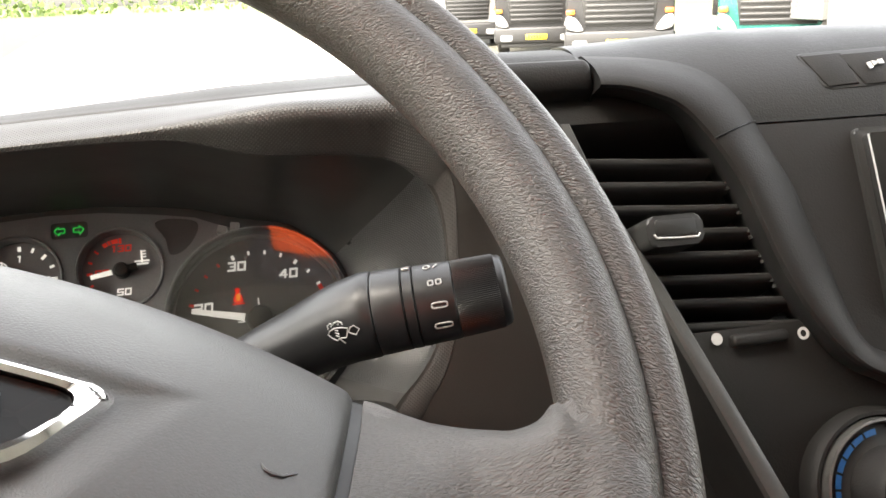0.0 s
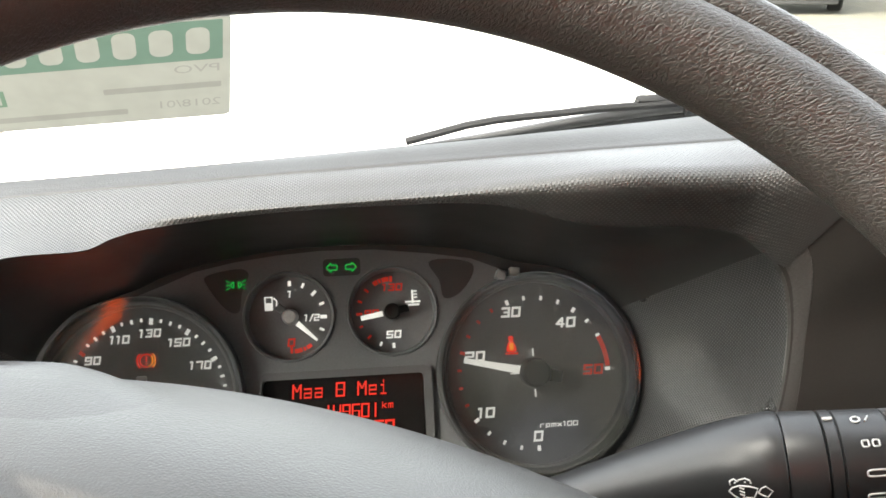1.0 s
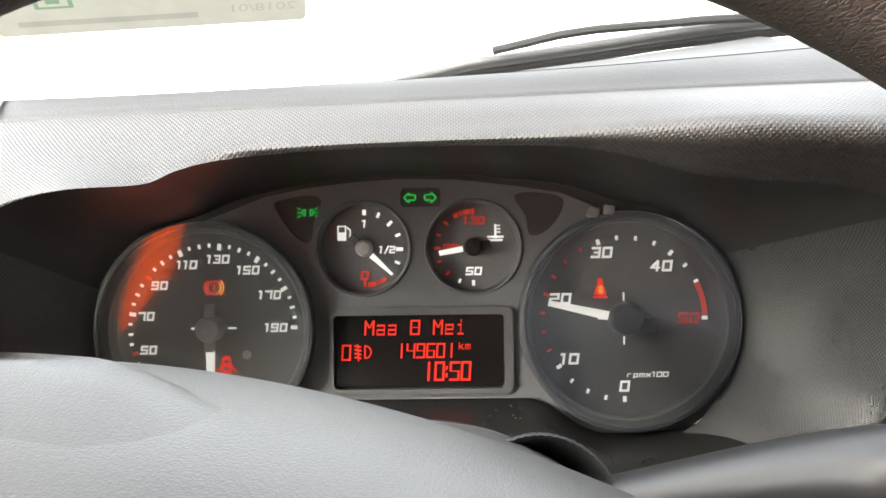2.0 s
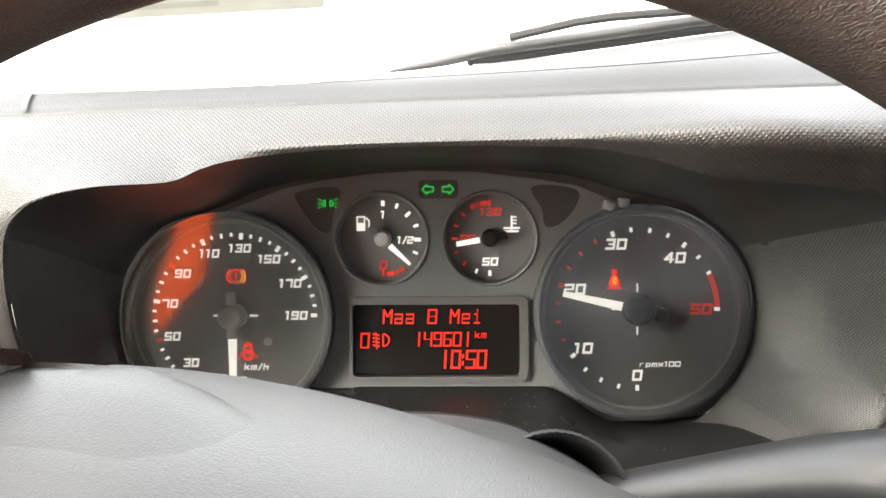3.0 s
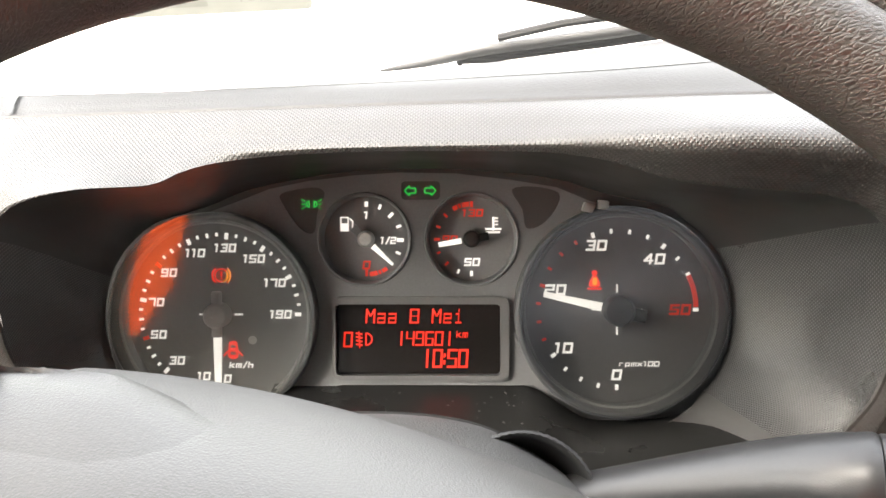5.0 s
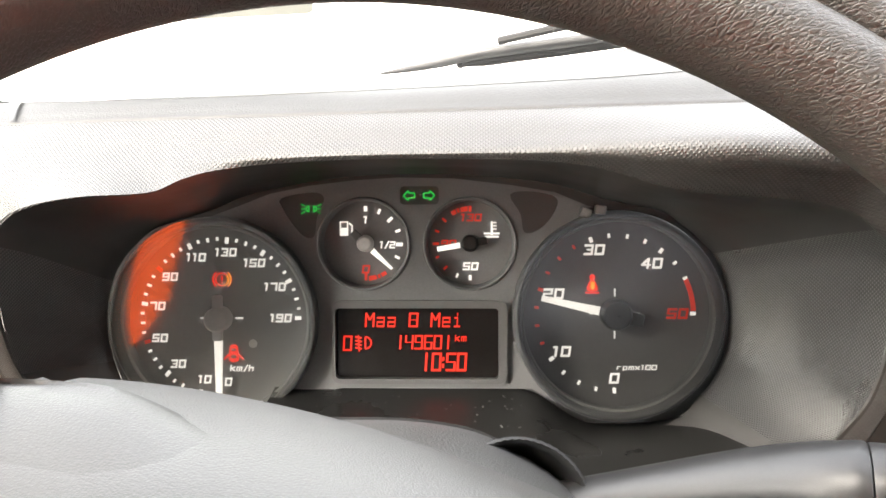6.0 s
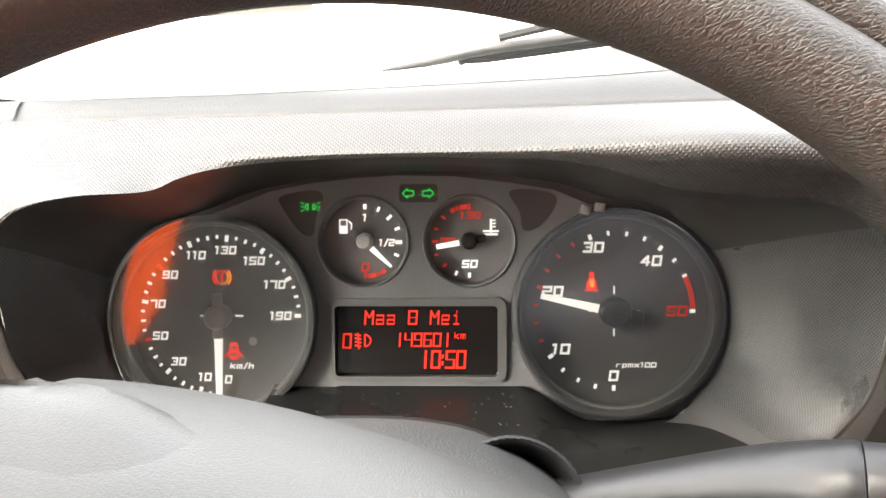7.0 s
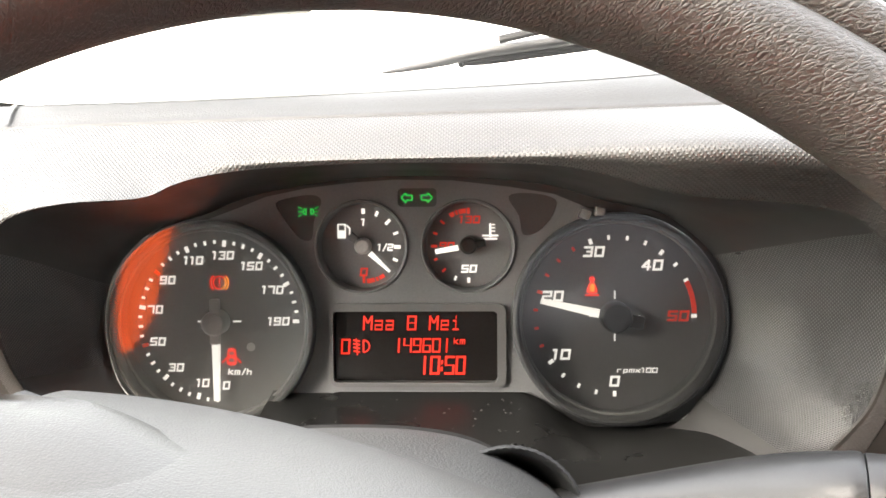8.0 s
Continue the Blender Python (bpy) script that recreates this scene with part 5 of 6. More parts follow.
# bezels
for cx, cz in (SP, TA):
    part("bezel", lathe([(0.0517, 0.0), (0.0515, -0.0060), (0.0513, -0.0130), (0.0509, -0.0158), (0.0502, -0.0176), (0.0493, -0.0184), (0.0484, -0.0182), (0.0477, -0.0170), (0.0471, -0.0110)], cx, cz, 96), BEZEL_GREY, clu, "dark grey tubular bezel")
    part("bezel_ring", lathe([(0.0473, -0.0108), (0.0470, -0.0120), (0.0463, -0.0119), (0.0458, -0.0106)], cx, cz, 96), RING_GREY, clu, "thin grey bezel ring")
    part("dial_wall", lathe([(0.0458, -0.0108), (0.0461, -0.0060), (0.0468, 0.0)], cx, cz, 96), BEZEL_GREY, clu, "matt black dial wall")
    ln = part("dial_lens", lathe([(r, -0.0150 - 100 * r**4 - 1.25 * r * r) for r in (0.0510, 0.0505, 0.0498, 0.0485, 0.047, 0.0445, 0.042, 0.039, 0.036, 0.032, 0.028, 0.023, 0.018, 0.012, 0.006, 0.0005)], cx, cz, 96), LENS, clu, "clear dial cover")
    face_driver(ln)
for x, z, a in ((0.0835, 0.0535, 20), (0.0905, 0.0548, 8)):
    part("bezel_clip", box(-0.0025, 0.0025, -0.012, -0.004, -0.0022, 0.0022, 0.0006), RING_GREY, clu, "small grey clip", frame_of=MC @ pose(x, -0.006, z, 0, a))

# fuel gauge
ful = part("fuel_dial", disc(*FU, 0.0212, 0.0), DIAL_BLACK, clu, "small black fuel gauge face", smooth=False)
F0 = (*FU, ful)
ticks(F0, [(90, 0.0026, 0.0017, PRINT_LIT), (67, 0.0026, 0.0013, PRINT_LIT), (44, 0.0032, 0.0015, PRINT_LIT), (21, 0.0026, 0.0013, PRINT_LIT), (-2, 0.0034, 0.0018, PRINT_LIT), (-24, 0.0026, 0.0013, PRINT_LIT), (270, 0.0036, 0.0013, PRINT_LIT_RED)], 0.0186)
number("1", FU[0], FU[1] + 0.0118, 0.0052, PRINT_LIT, ful)
number("1/2", FU[0] + 0.0108, FU[1] - 0.0008, 0.0050, PRINT_LIT, ful, 0.66)
number("0", FU[0], FU[1] - 0.0130, 0.0060, PRINT_LIT_RED, ful, 0.8)
part("reserve_mark", merge(arc_band(*FU, 0.0165, 0.0188, 275, 288, -0.0006), arc_band(*FU, 0.0168, 0.0188, 290, 294, -0.0006), arc_band(*FU, 0.0168, 0.0188, 296, 305, -0.0006)), PRINT_LIT_RED, ful, "red reserve mark", smooth=False)
px, pz = FU[0] - 0.0106, FU[1] + 0.0072
part("pump_symbol", merge(prism(rounded(px - 0.0024, pz - 0.0034, px + 0.0018, pz + 0.0006, 0.0003), -0.0009, -0.0005), bar(px - 0.0021, pz + 0.0006, px - 0.0021, pz + 0.0036, 0.0006, -0.0005), bar(px + 0.0015, pz + 0.0006, px + 0.0015, pz + 0.0036, 0.0006, -0.0005), bar(px - 0.0024, pz + 0.0035, px + 0.0018, pz + 0.0035, 0.0006, -0.0005), bar(px + 0.0022, pz + 0.0030, px + 0.0038, pz + 0.0016, 0.0007, -0.0005), bar(px + 0.0038, pz + 0.0018, px + 0.0036, pz - 0.0026, 0.0006, -0.0005)), PRINT_LIT, ful, "white pump symbol", smooth=False)
a = radians(-43)
part("needle", slender(FU, math.cos(a), math.sin(a), 0.0050, 0.0185, 0.0014, 0.0006, -0.0058, -0.0045), NEEDLE_WHITE, clu, "white fuel needle")
part("needle_tail", slender(FU, math.cos(a), math.sin(a), -0.0085, 0.003, 0.0019, 0.0019, -0.0060, -0.004), MASK_GREY, clu, "dark needle tail")
part("needle_cap", lathe([(0.0, -0.0075), (0.003, -0.0073), (0.0040, -0.006), (0.0042, -0.001)], *FU, 32), HUB_GREY, clu, "grey needle cap")
# temperature gauge
tem = part("temperature_dial", disc(*TE, 0.0212, 0.0), DIAL_BLACK, clu, "small black temperature gauge face", smooth=False)
T0 = (*TE, tem)
ticks(T0, [(90, 0.0030, 0.0014, PRINT_LIT_RED), (138, 0.0026, 0.0011, PRINT_LIT_RED), (160, 0.0022, 0.0011, PRINT_LIT_RED), (181, 0.0030, 0.0014, PRINT_LIT_RED), (203, 0.0018, 0.0010, PRINT_LIT_RED), (225, 0.0024, 0.0011, PRINT_LIT_RED), (248, 0.0022, 0.0011, PRINT_LIT), (270, 0.0026, 0.0015, PRINT_LIT)], 0.0186)
number("130", TE[0] + 0.0005, TE[1] + 0.0128, 0.0054, PRINT_LIT_RED, tem, 0.78)
number("90", TE[0] - 0.0108, TE[1] - 0.0002, 0.0054, PRINT_LIT_RED, tem, 0.78)
number("50", TE[0] + 0.0002, TE[1] - 0.0116, 0.0056, PRINT_LIT, tem, 0.78)
part("hot_mark", merge(arc_band(*TE, 0.0160, 0.0184, 94, 106, -0.0006), arc_band(*TE, 0.0162, 0.0184, 108, 112, -0.0006), arc_band(*TE, 0.0162, 0.0184, 114, 122, -0.0006)), PRINT_LIT_RED, tem, "red hot mark", smooth=False)
px, pz = TE[0] + 0.0108, TE[1] + 0.0050
part("thermometer_symbol", merge(bar(px, pz - 0.001, px, pz + 0.0058, 0.0010, -0.0005), bar(px + 0.0006, pz + 0.0052, px + 0.0024, pz + 0.0052, 0.0006, -0.0005), bar(px + 0.0006, pz + 0.0036, px + 0.0024, pz + 0.0036, 0.0006, -0.0005), bar(px + 0.0006, pz + 0.0020, px + 0.0024, pz + 0.0020, 0.0006, -0.0005), bar(px - 0.0040, pz - 0.0002, px + 0.0040, pz - 0.0002, 0.0009, -0.0005), bar(px - 0.0034, pz - 0.0018, px + 0.0034, pz - 0.0018, 0.0010, -0.0005)), PRINT_LIT, tem, "white thermometer symbol", smooth=False)
a = radians(190)
part("needle", slender(TE, math.cos(a), math.sin(a), 0.0050, 0.0165, 0.0014, 0.0012, -0.0058, -0.0045), NEEDLE_WHITE, clu, "white temperature needle")
part("needle_tail", slender(TE, math.cos(a), math.sin(a), -0.0085, 0.003, 0.0019, 0.0019, -0.0060, -0.004), BLACK, clu, "black needle tail")
part("needle_cap", lathe([(0.0, -0.0075), (0.003, -0.0073), (0.0042, -0.006), (0.0044, -0.001)], *TE, 32), BLACK, clu, "black needle cap")

# display
dsp = part("display_screen", prism(SCREEN, -0.0050, -0.003), LCD_BLACK, clu, "black display with red lit figures", smooth=False)
outer = rounded(-0.0405, -0.0305, 0.0460, 0.0106, 0.0045)
part("display_frame", plate_with_holes(outer, [SCREEN], -0.0108, -0.0050, [outer, SCREEN]), FRAME_GREY, clu, "raised grey display frame")


lcd("Maa 8 Mei", -0.0243, -0.0027, 0.0064, 0.0038, 0.00545, 0.00076)
lcd("0", -0.0354, -0.0146, 0.0068, 0.0036, 0.005, 0.0007)
lcd("149601", -0.0092, -0.0138, 0.0063, 0.0034, 0.00475, 0.00078)
lcd("km", 0.0202, -0.0100, 0.0030, 0.0022, 0.0032, 0.0005)
lcd("10", 0.0034, -0.0246, 0.0082, 0.0038, 0.0054, 0.00095)
lcd(":", 0.0130, -0.0246, 0.0082, 0.0020, 0.0058, 0.00095)
lcd("50", 0.0160, -0.0246, 0.0082, 0.0038, 0.0054, 0.00095)
part("lamp_symbol", merge(arc_band(-0.0245, -0.0110, 0.0026, 0.0033, -90, 90, -0.0053), bar(-0.0245, -0.0140, -0.0245, -0.0080, 0.0007, -0.0053), *[bar(-0.0295, z, -0.0263, z - 0.0006, 0.0008, -0.0053) for z in (-0.0080, -0.0098, -0.0116, -0.0134)], bar(-0.0280, -0.0071, -0.0276, -0.0155, 0.0005, -0.0053)), RED_LIGHT, dsp, "red lamp symbol", smooth=False)


def ledge_z(x, drop):
    """The ledge dips under the rev counter and climbs beside it."""
    return -drop * ease((x - 0.052) / 0.036) + 0.006 * ease((x - 0.105) / 0.05)


part("ledge", loft([[(x, y, z + ledge_z(x, d)) for x in np.linspace(-0.070, 0.158, 60)] for y, z, d in ((-0.0062, -0.0330, 0.0172), (-0.0092, -0.0340, 0.0168), (-0.030, -0.0385, 0.0140), (-0.055, -0.044, 0.0125), (-0.09, -0.054, 0.0090), (-0.092, -0.062, 0.008))]), LEDGE_BLACK, clu, "satin black ledge below the dials")
specks = []
rng = random.Random(4)
for _ in range(46):
    x, y = rng.uniform(-0.05, 0.055), rng.uniform(-0.052, -0.014)
    z = -0.0340 + (y + 0.0092) * 0.2175
    q = rng.uniform(0.00012, 0.00028)
    specks.append(box(x - q * rng.uniform(1, 2.5), x + q, y - q, y + q, z - q, z + q))
part("dust", merge(*specks), TRIM_GREY, clu, "pale dust specks", smooth=False)

# lit warning lamps
def lamp(name, bm, mat, label):
    part(name, bm, mat, clu, label, smooth=False)


x, z = -0.0976, 0.0204
lamp("brake_lamp", merge(arc_band(x, z, 0.0029, 0.0035, 0, 360, -0.0006), arc_band(x, z, 0.0042, 0.0049, 130, 230, -0.0006), arc_band(x, z, 0.0042, 0.0049, -50, 50, -0.0006), bar(x, z + 0.002, x, z - 0.0006, 0.0008, -0.0006), bar(x, z - 0.0012, x, z - 0.0019, 0.0008, -0.0006)), RED_LIGHT, "red lit brake symbol")
lamp("brake_lamp_core", merge(arc_band(x, z, 0.0042, 0.0049, -42, 42, -0.0011), arc_band(x, z, 0.0029, 0.0035, -70, 40, -0.0011)), AMBER_LIGHT, "amber side of the brake symbol")
x, z = -0.0920, -0.0172
lamp("door_lamp", merge(prism(smooth_outline([(x - 0.0016, z + 0.0042), (x + 0.0016, z + 0.0042), (x + 0.0022, z + 0.001), (x + 0.0022, z - 0.0038), (x - 0.0022, z - 0.0038), (x - 0.0022, z + 0.001)], 3), -0.0009, -0.0005), bar(x - 0.0022, z - 0.0002, x - 0.0050, z - 0.0030, 0.0008, -0.0006), bar(x + 0.0022, z - 0.0002, x + 0.0048, z - 0.0030, 0.0008, -0.0006)), RED_LIGHT, "red lit open door symbol")
lamp("door_lamp_window", merge(prism(rounded(x - 0.0012, z + 0.0012, x + 0.0012, z + 0.0026, 0.0004), -0.0012, -0.0009), prism(rounded(x - 0.0013, z - 0.0024, x + 0.0013, z - 0.0008, 0.0004), -0.0012, -0.0009)), DIAL_BLACK, "dark windows of the door symbol")
x, z = 0.0886, 0.0178
lamp("belt_lamp", merge(prism(circle(x, z + 0.0036, 0.0014, 20), -0.0009, -0.0005), prism(smooth_outline([(x - 0.0012, z + 0.0018), (x + 0.0012, z + 0.0018), (x + 0.0026, z - 0.0030), (x - 0.0026, z - 0.0030)], 3), -0.0009, -0.0005), bar(x - 0.0034, z - 0.0042, x + 0.0034, z - 0.0042, 0.0008, -0.0006)), RED_LIGHT, "red lit seat belt symbol")
lamp("belt_lamp_core", prism(smooth_outline([(x - 0.0008, z + 0.001), (x + 0.0010, z + 0.001), (x + 0.0010, z - 0.0022), (x - 0.0010, z - 0.0022)], 3), -0.0012, -0.0009), AMBER_LIGHT, "amber centre of the belt symbol")
x, z = -0.0505, 0.0558
lamp("side_light_lamp", merge(arc_band(x - 0.0012, z, 0.0011, 0.0017, 90, 270, -0.0081), bar(x - 0.0012, z - 0.0017, x - 0.0012, z + 0.0017, 0.0005, -0.0081), arc_band(x + 0.0012, z, 0.0011, 0.0017, -90, 90, -0.0081), bar(x + 0.0012, z - 0.0017, x + 0.0012, z + 0.0017, 0.0005, -0.0081), *[bar(x + s * 0.0032, z + k * 0.0014, x + s * 0.0050, z + k * 0.0024, 0.0005, -0.0081) for s in (-1, 1) for k in (-1, 0, 1)]), GREEN_LIGHT, "green lit side light symbol")
for x, s in ((-0.0020, -1), (0.0077, 1)):
    z = 0.0622
    o = [(x + s * 0.0028, z), (x + s * 0.0004, z + 0.0024), (x + s * 0.0004, z + 0.0012), (x - s * 0.0026, z + 0.0012), (x - s * 0.0026, z - 0.0012), (x + s * 0.0004, z - 0.0012), (x + s * 0.0004, z - 0.0024)]
    lamp("turn_lamp", merge(*[bar(*p, *q, 0.0007, -0.0081) for p, q in zip(o, o[1:] + o[:1])]), GREEN_LIGHT, "green lit direction arrow")

# ---- steering column cover and stalk ----
col = thing("column_cover", MC @ on_column(0, 0.0, -0.2), "grey grained steering column cover", "column cover")
COVER_TOP = [(-0.080, 0.040), (-0.076, 0.058), (-0.066, 0.071), (-0.050, 0.0785), (-0.035, 0.0812), (-0.020, 0.0824), (0.0, 0.0823), (0.012, 0.0816), (0.022, 0.0802), (0.030, 0.0785), (0.037, 0.0760), (0.044, 0.0722), (0.052, 0.0675), (0.060, 0.0615), (0.068, 0.052), (0.072, 0.038)]
COVER_LOW = [(0.070, 0.0), (0.06, -0.05), (0.0, -0.075), (-0.06, -0.05), (-0.078, 0.0)]
rows = []
for w, drop, k in ((-0.046, 0.046, 0.9), (-0.049, 0.038, 0.96), (-0.055, 0.034, 1.0), (-0.08, 0.025, 1.0), (-0.11, 0.0125, 1.0), (-0.135, 0.0028, 1.0), (-0.144, 0.0004, 1.0), (-0.150, 0.0, 1.0), (-0.1535, 0.0012, 0.995), (-0.1555, 0.004, 0.985), (-0.157, 0.009, 0.97), (-0.20, 0.025, 0.9)):
    top = curve_through([(u * k, v - drop, 0) for u, v in COVER_TOP], 44)
    low = curve_through([(u * k, v, 0) for u, v in COVER_LOW], 20)
    rows.append([on_column(p.x, p.y, w) for p in top + low])
part("upper_cover", loft(rows, close=True, caps=True), SHROUD, col, "grey grained column cover")
part("cover_lip", tube(curve_through([on_column(u, v - 0.0002, -0.1555) for u, v in COVER_TOP[4:14]], 40), 0.0022, 8), DASH_DARK, col, "dark seam along the cover's edge")
boot = []
for r, d in ((0.0170, -0.030), (0.0190, -0.016), (0.0215, -0.004), (0.0222, 0.0005), (0.0230, 0.0012), (0.0240, 0.0), (0.0240, -0.02)):
    boot.append([on_column(0.044 + (r + (0.0003 if k % 2 and r > 0.022 else 0)) * math.cos(t), 0.0503 + (r + (0.0003 if k % 2 and r > 0.022 else 0)) * math.sin(t), -0.131 + d) for k, t in enumerate([2 * math.pi * q / 120 for q in range(120)])])
part("stalk_boot", loft(boot, close=True), RUBBER, col, "black ribbed rubber boot of the stalk")

stk2 = thing("wiper_stalk", MC @ Vector((0.13, -0.21, -0.04)), "black wiper stalk with white symbols and a knurled end", "stalk")
AXIS = [(0.0576, -0.1590, -0.0453), (0.0847, -0.1750, -0.0358), (0.1005, -0.1856, -0.0306), (0.1109, -0.1920, -0.0275), (0.1187, -0.1990, -0.0251), (0.1255, -0.2055, -0.0234), (0.1310, -0.2106, -0.0224), (0.147, -0.2155, -0.0218), (0.165, -0.2205, -0.0210), (0.1865, -0.2265, -0.0194)]


def axis_at(x):
    xs, ys, zs = zip(*AXIS)
    return Vector((x, float(np.interp(x, xs, ys)), float(np.interp(x, xs, zs))))


def on_stalk(x, ang, r):
    """A place on the stalk at x, turned by ang from the driver's side upwards."""
    d = (axis_at(x + 0.004) - axis_at(x - 0.004)).normalized()
    up = (Vector((0, 0, 1)) - d * d.z).normalized()
    side = d.cross(up).normalized()
    side = side if side.y < 0 else -side
    return axis_at(x) + side * (r * math.cos(radians(ang))) + up * (r * math.sin(radians(ang)))


def turned(profile, sides=64, knurl=0.0):
    return loft([[on_stalk(x, 360 * k / sides, r + (knurl if k % 2 else 0.0)) for k in range(sides)] for x, r in profile], close=True, caps=True)


STALK_R = [(0.058, 0.0106), (0.085, 0.0113), (0.100, 0.0124), (0.110, 0.0131), (0.118, 0.0138), (0.125, 0.0145), (0.1325, 0.0151), (0.1340, 0.0151), (0.1350, 0.0149), (0.1354, 0.0145)]
part("lever", turned(STALK_R), STALK, stk2, "smooth black tapered lever")
part("collar", turned([(0.1356, 0.0140), (0.1358, 0.0145), (0.1363, 0.0147), (0.1453, 0.0143), (0.1457, 0.0138)]), STALK, stk2)
part("selector_ring", turned([(0.1459, 0.0138), (0.1462, 0.0143), (0.1489, 0.0142), (0.1492, 0.0138)]), STALK, stk2)
part("selector", turned([(0.1494, 0.0135), (0.1498, 0.0140), (0.1618, 0.0135), (0.1622, 0.0131)]), STALK, stk2)
part("knurled_end", turned([(0.1624, 0.0130), (0.1628, 0.0131), (0.1760, 0.0126), (0.1766, 0.0123)], 240, 0.00030), STALK, stk2, "finely ribbed end")
part("end_cap", turned([(0.1766, 0.0124), (0.1782, 0.0121), (0.1790, 0.0114), (0.1794, 0.010)]), STALK, stk2)


def stalk_mark(strokes, x, ang, r, width=0.0007):
    """White strokes on the stalk, given as lists of (along, round) in metres."""
    out = []
    for s in strokes:
        pts = [on_stalk(x + a, ang + math.degrees(b / r), r + 0.00012) for a, b in s]
        out.append(tube(pts, width / 2, 6))
    return merge(*out)


def loop(w, h, n=20, power=0.5):
    return [(w * math.copysign(abs(math.cos(t)) ** power, math.cos(t)), h * math.copysign(abs(math.sin(t)) ** power, math.sin(t))) for t in [2 * math.pi * k / n for k in range(n + 1)]]


part("mark", stalk_mark([loop(0.0025, 0.0009)], 0.1570, -10, 0.0138, 0.0006), PRINT_GREY, stk2, "white long ring")
part("mark", stalk_mark([loop(0.0028, 0.0009)], 0.1572, -40, 0.0138, 0.0006), PRINT_GREY, stk2, "white long ring")
part("mark", stalk_mark([[(a - 0.0013, b) for a, b in loop(0.0008, 0.0009)], [(a + 0.0013, b) for a, b in loop(0.0008, 0.0009)]], 0.1565, 23, 0.0138, 0.0006), PRINT_GREY, stk2, "white double ring")
part("mark", stalk_mark([loop(0.0011, 0.0011, power=1.0), [(0.0022, -0.0008), (0.0034, 0.0010)]], 0.1545, 56, 0.0139, 0.0006), PRINT_GREY, stk2, "white ring")
part("mark", stalk_mark([[(-0.0012, 0), (0.0012, 0.0)]], 0.1475, 58, 0.0144, 0.0012), PRINT_GREY, stk2, "white index line")
SYMBOL = [[(-0.0042, 0.0006), (-0.0029, 0.0015), (-0.0013, 0.0019), (0.0006, 0.0016), (0.0023, 0.0009), (0.0017, -0.0006), (0.001, -0.0018), (-0.0006, -0.0015), (-0.0021, -0.0019), (-0.0032, -0.0007), (-0.0042, 0.0006)], [(-0.0014, 0.0014), (-0.0005, 0.0009)], [(-0.0016, 0.0006), (-0.0006, -0.0001)], [(-0.0017, -0.0003), (-0.0008, -0.0009)], [(-0.0013, -0.0013), (-0.0001, -0.0036)], [(-0.0032, 0.0022), (-0.0031, 0.0032), (-0.0021, 0.0037), (-0.0015, 0.003), (-0.0011, 0.0034), (0.0002, 0.0037), (0.0011, 0.0031), (0.0012, 0.0023)], [(-0.0022, 0.0026), (-0.0019, 0.0029)], [(-0.0001, 0.0027), (0.0002, 0.0028)], [(0.0022, -0.0003), (0.003, 0.0009), (0.0041, 0.0014), (0.0054, 0.0001), (0.0041, -0.0016), (0.0028, -0.0009), (0.0022, -0.0003)]]
part("wiper_symbol", stalk_mark([[(a * 0.66, b * 1.1) for a, b in line] for line in SYMBOL], 0.1292, -22, 0.0150, 0.0005), PRINT_GREY, stk2, "white wiper and washer symbol")

# ---- steering wheel ----
whl = thing("steering_wheel", MC @ on_wheel(0, 0, 0), "grey leather-covered steering wheel turned to one side", "steering wheel")
RIM_R = 0.1683
# the rim's section: a rounded body, a bead along the outer edge and the underside
SECTION = ((-0.0052, 0.0006, 0.0108, 0.0134), (0.0091, 0.0040, 0.0062, 0.0066), (0.0020, -0.0055, 0.0134, 0.0077))


def rim_reach(a):
    """How far the rim's skin lies from its middle line in the direction a."""
    total = 0.0
    for cx, cw, rx, rw in SECTION:
        dx, dw, ox, ow = math.cos(a) / rx, math.sin(a) / rw, -cx / rx, -cw / rw
        qa, qb, qc = dx * dx + dw * dw, dx * ox + dw * ow, ox * ox + ow * ow - 1
        root = qb * qb - qa * qc
        if root > 0:
            total += math.exp((-qb + math.sqrt(root)) / qa / 0.0006)
    return 0.0006 * math.log(total)


RIM_LINE = [(2 * math.pi * k / 120, rim_reach(2 * math.pi * k / 120)) for k in range(120)]
rows = []
for i in range(193):
    t = 2 * math.pi * i / 192
    rows.append([on_wheel((RIM_R + r * math.cos(a)) * math.cos(t), (RIM_R + r * math.cos(a)) * math.sin(t), r * math.sin(a)) for a, r in RIM_LINE])
part("rim", loft(rows, close=True), LEATHER, whl, "rim wrapped in creased grey leather with a groove")
# the airbag cover is a part of an ellipsoid
PU, PV, PW, PA, PB, PC = 0.0118, -0.0346, -0.0880, 0.1982, 0.1044, 0.1174


def cover_w(u, v):
    return PW + PC * math.sqrt(max(1 - ((u - PU) / PA) ** 2 - ((v - PV) / PB) ** 2, 0.02))


rows = []
for u in np.linspace(-0.118, -0.040, 30):
    swell = ease((-0.044 - u) / 0.040)
    top = 0.0484 + 0.30 * (u + 0.0835) - 1.6 * (u + 0.0835) ** 2 - 0.008 * (1 - swell)
    row = [on_wheel(u, top + dv, w) for dv, w in ((-0.030, -0.062), (-0.010, -0.056), (-0.0025, -0.048), (-0.0004, -0.040), (0.0, -0.0345))]
    for dv, lift in ((-0.0012, 0.0082), (-0.004, 0.0072), (-0.008, 0.0048), (-0.013, 0.0020), (-0.018, 0.0006), (-0.024, -0.0008), (-0.032, -0.003)):
        row.append(on_wheel(u, top + dv, cover_w(u, top + dv) + lift * swell - 0.0012 * (1 - swell)))
    rows.append(row)
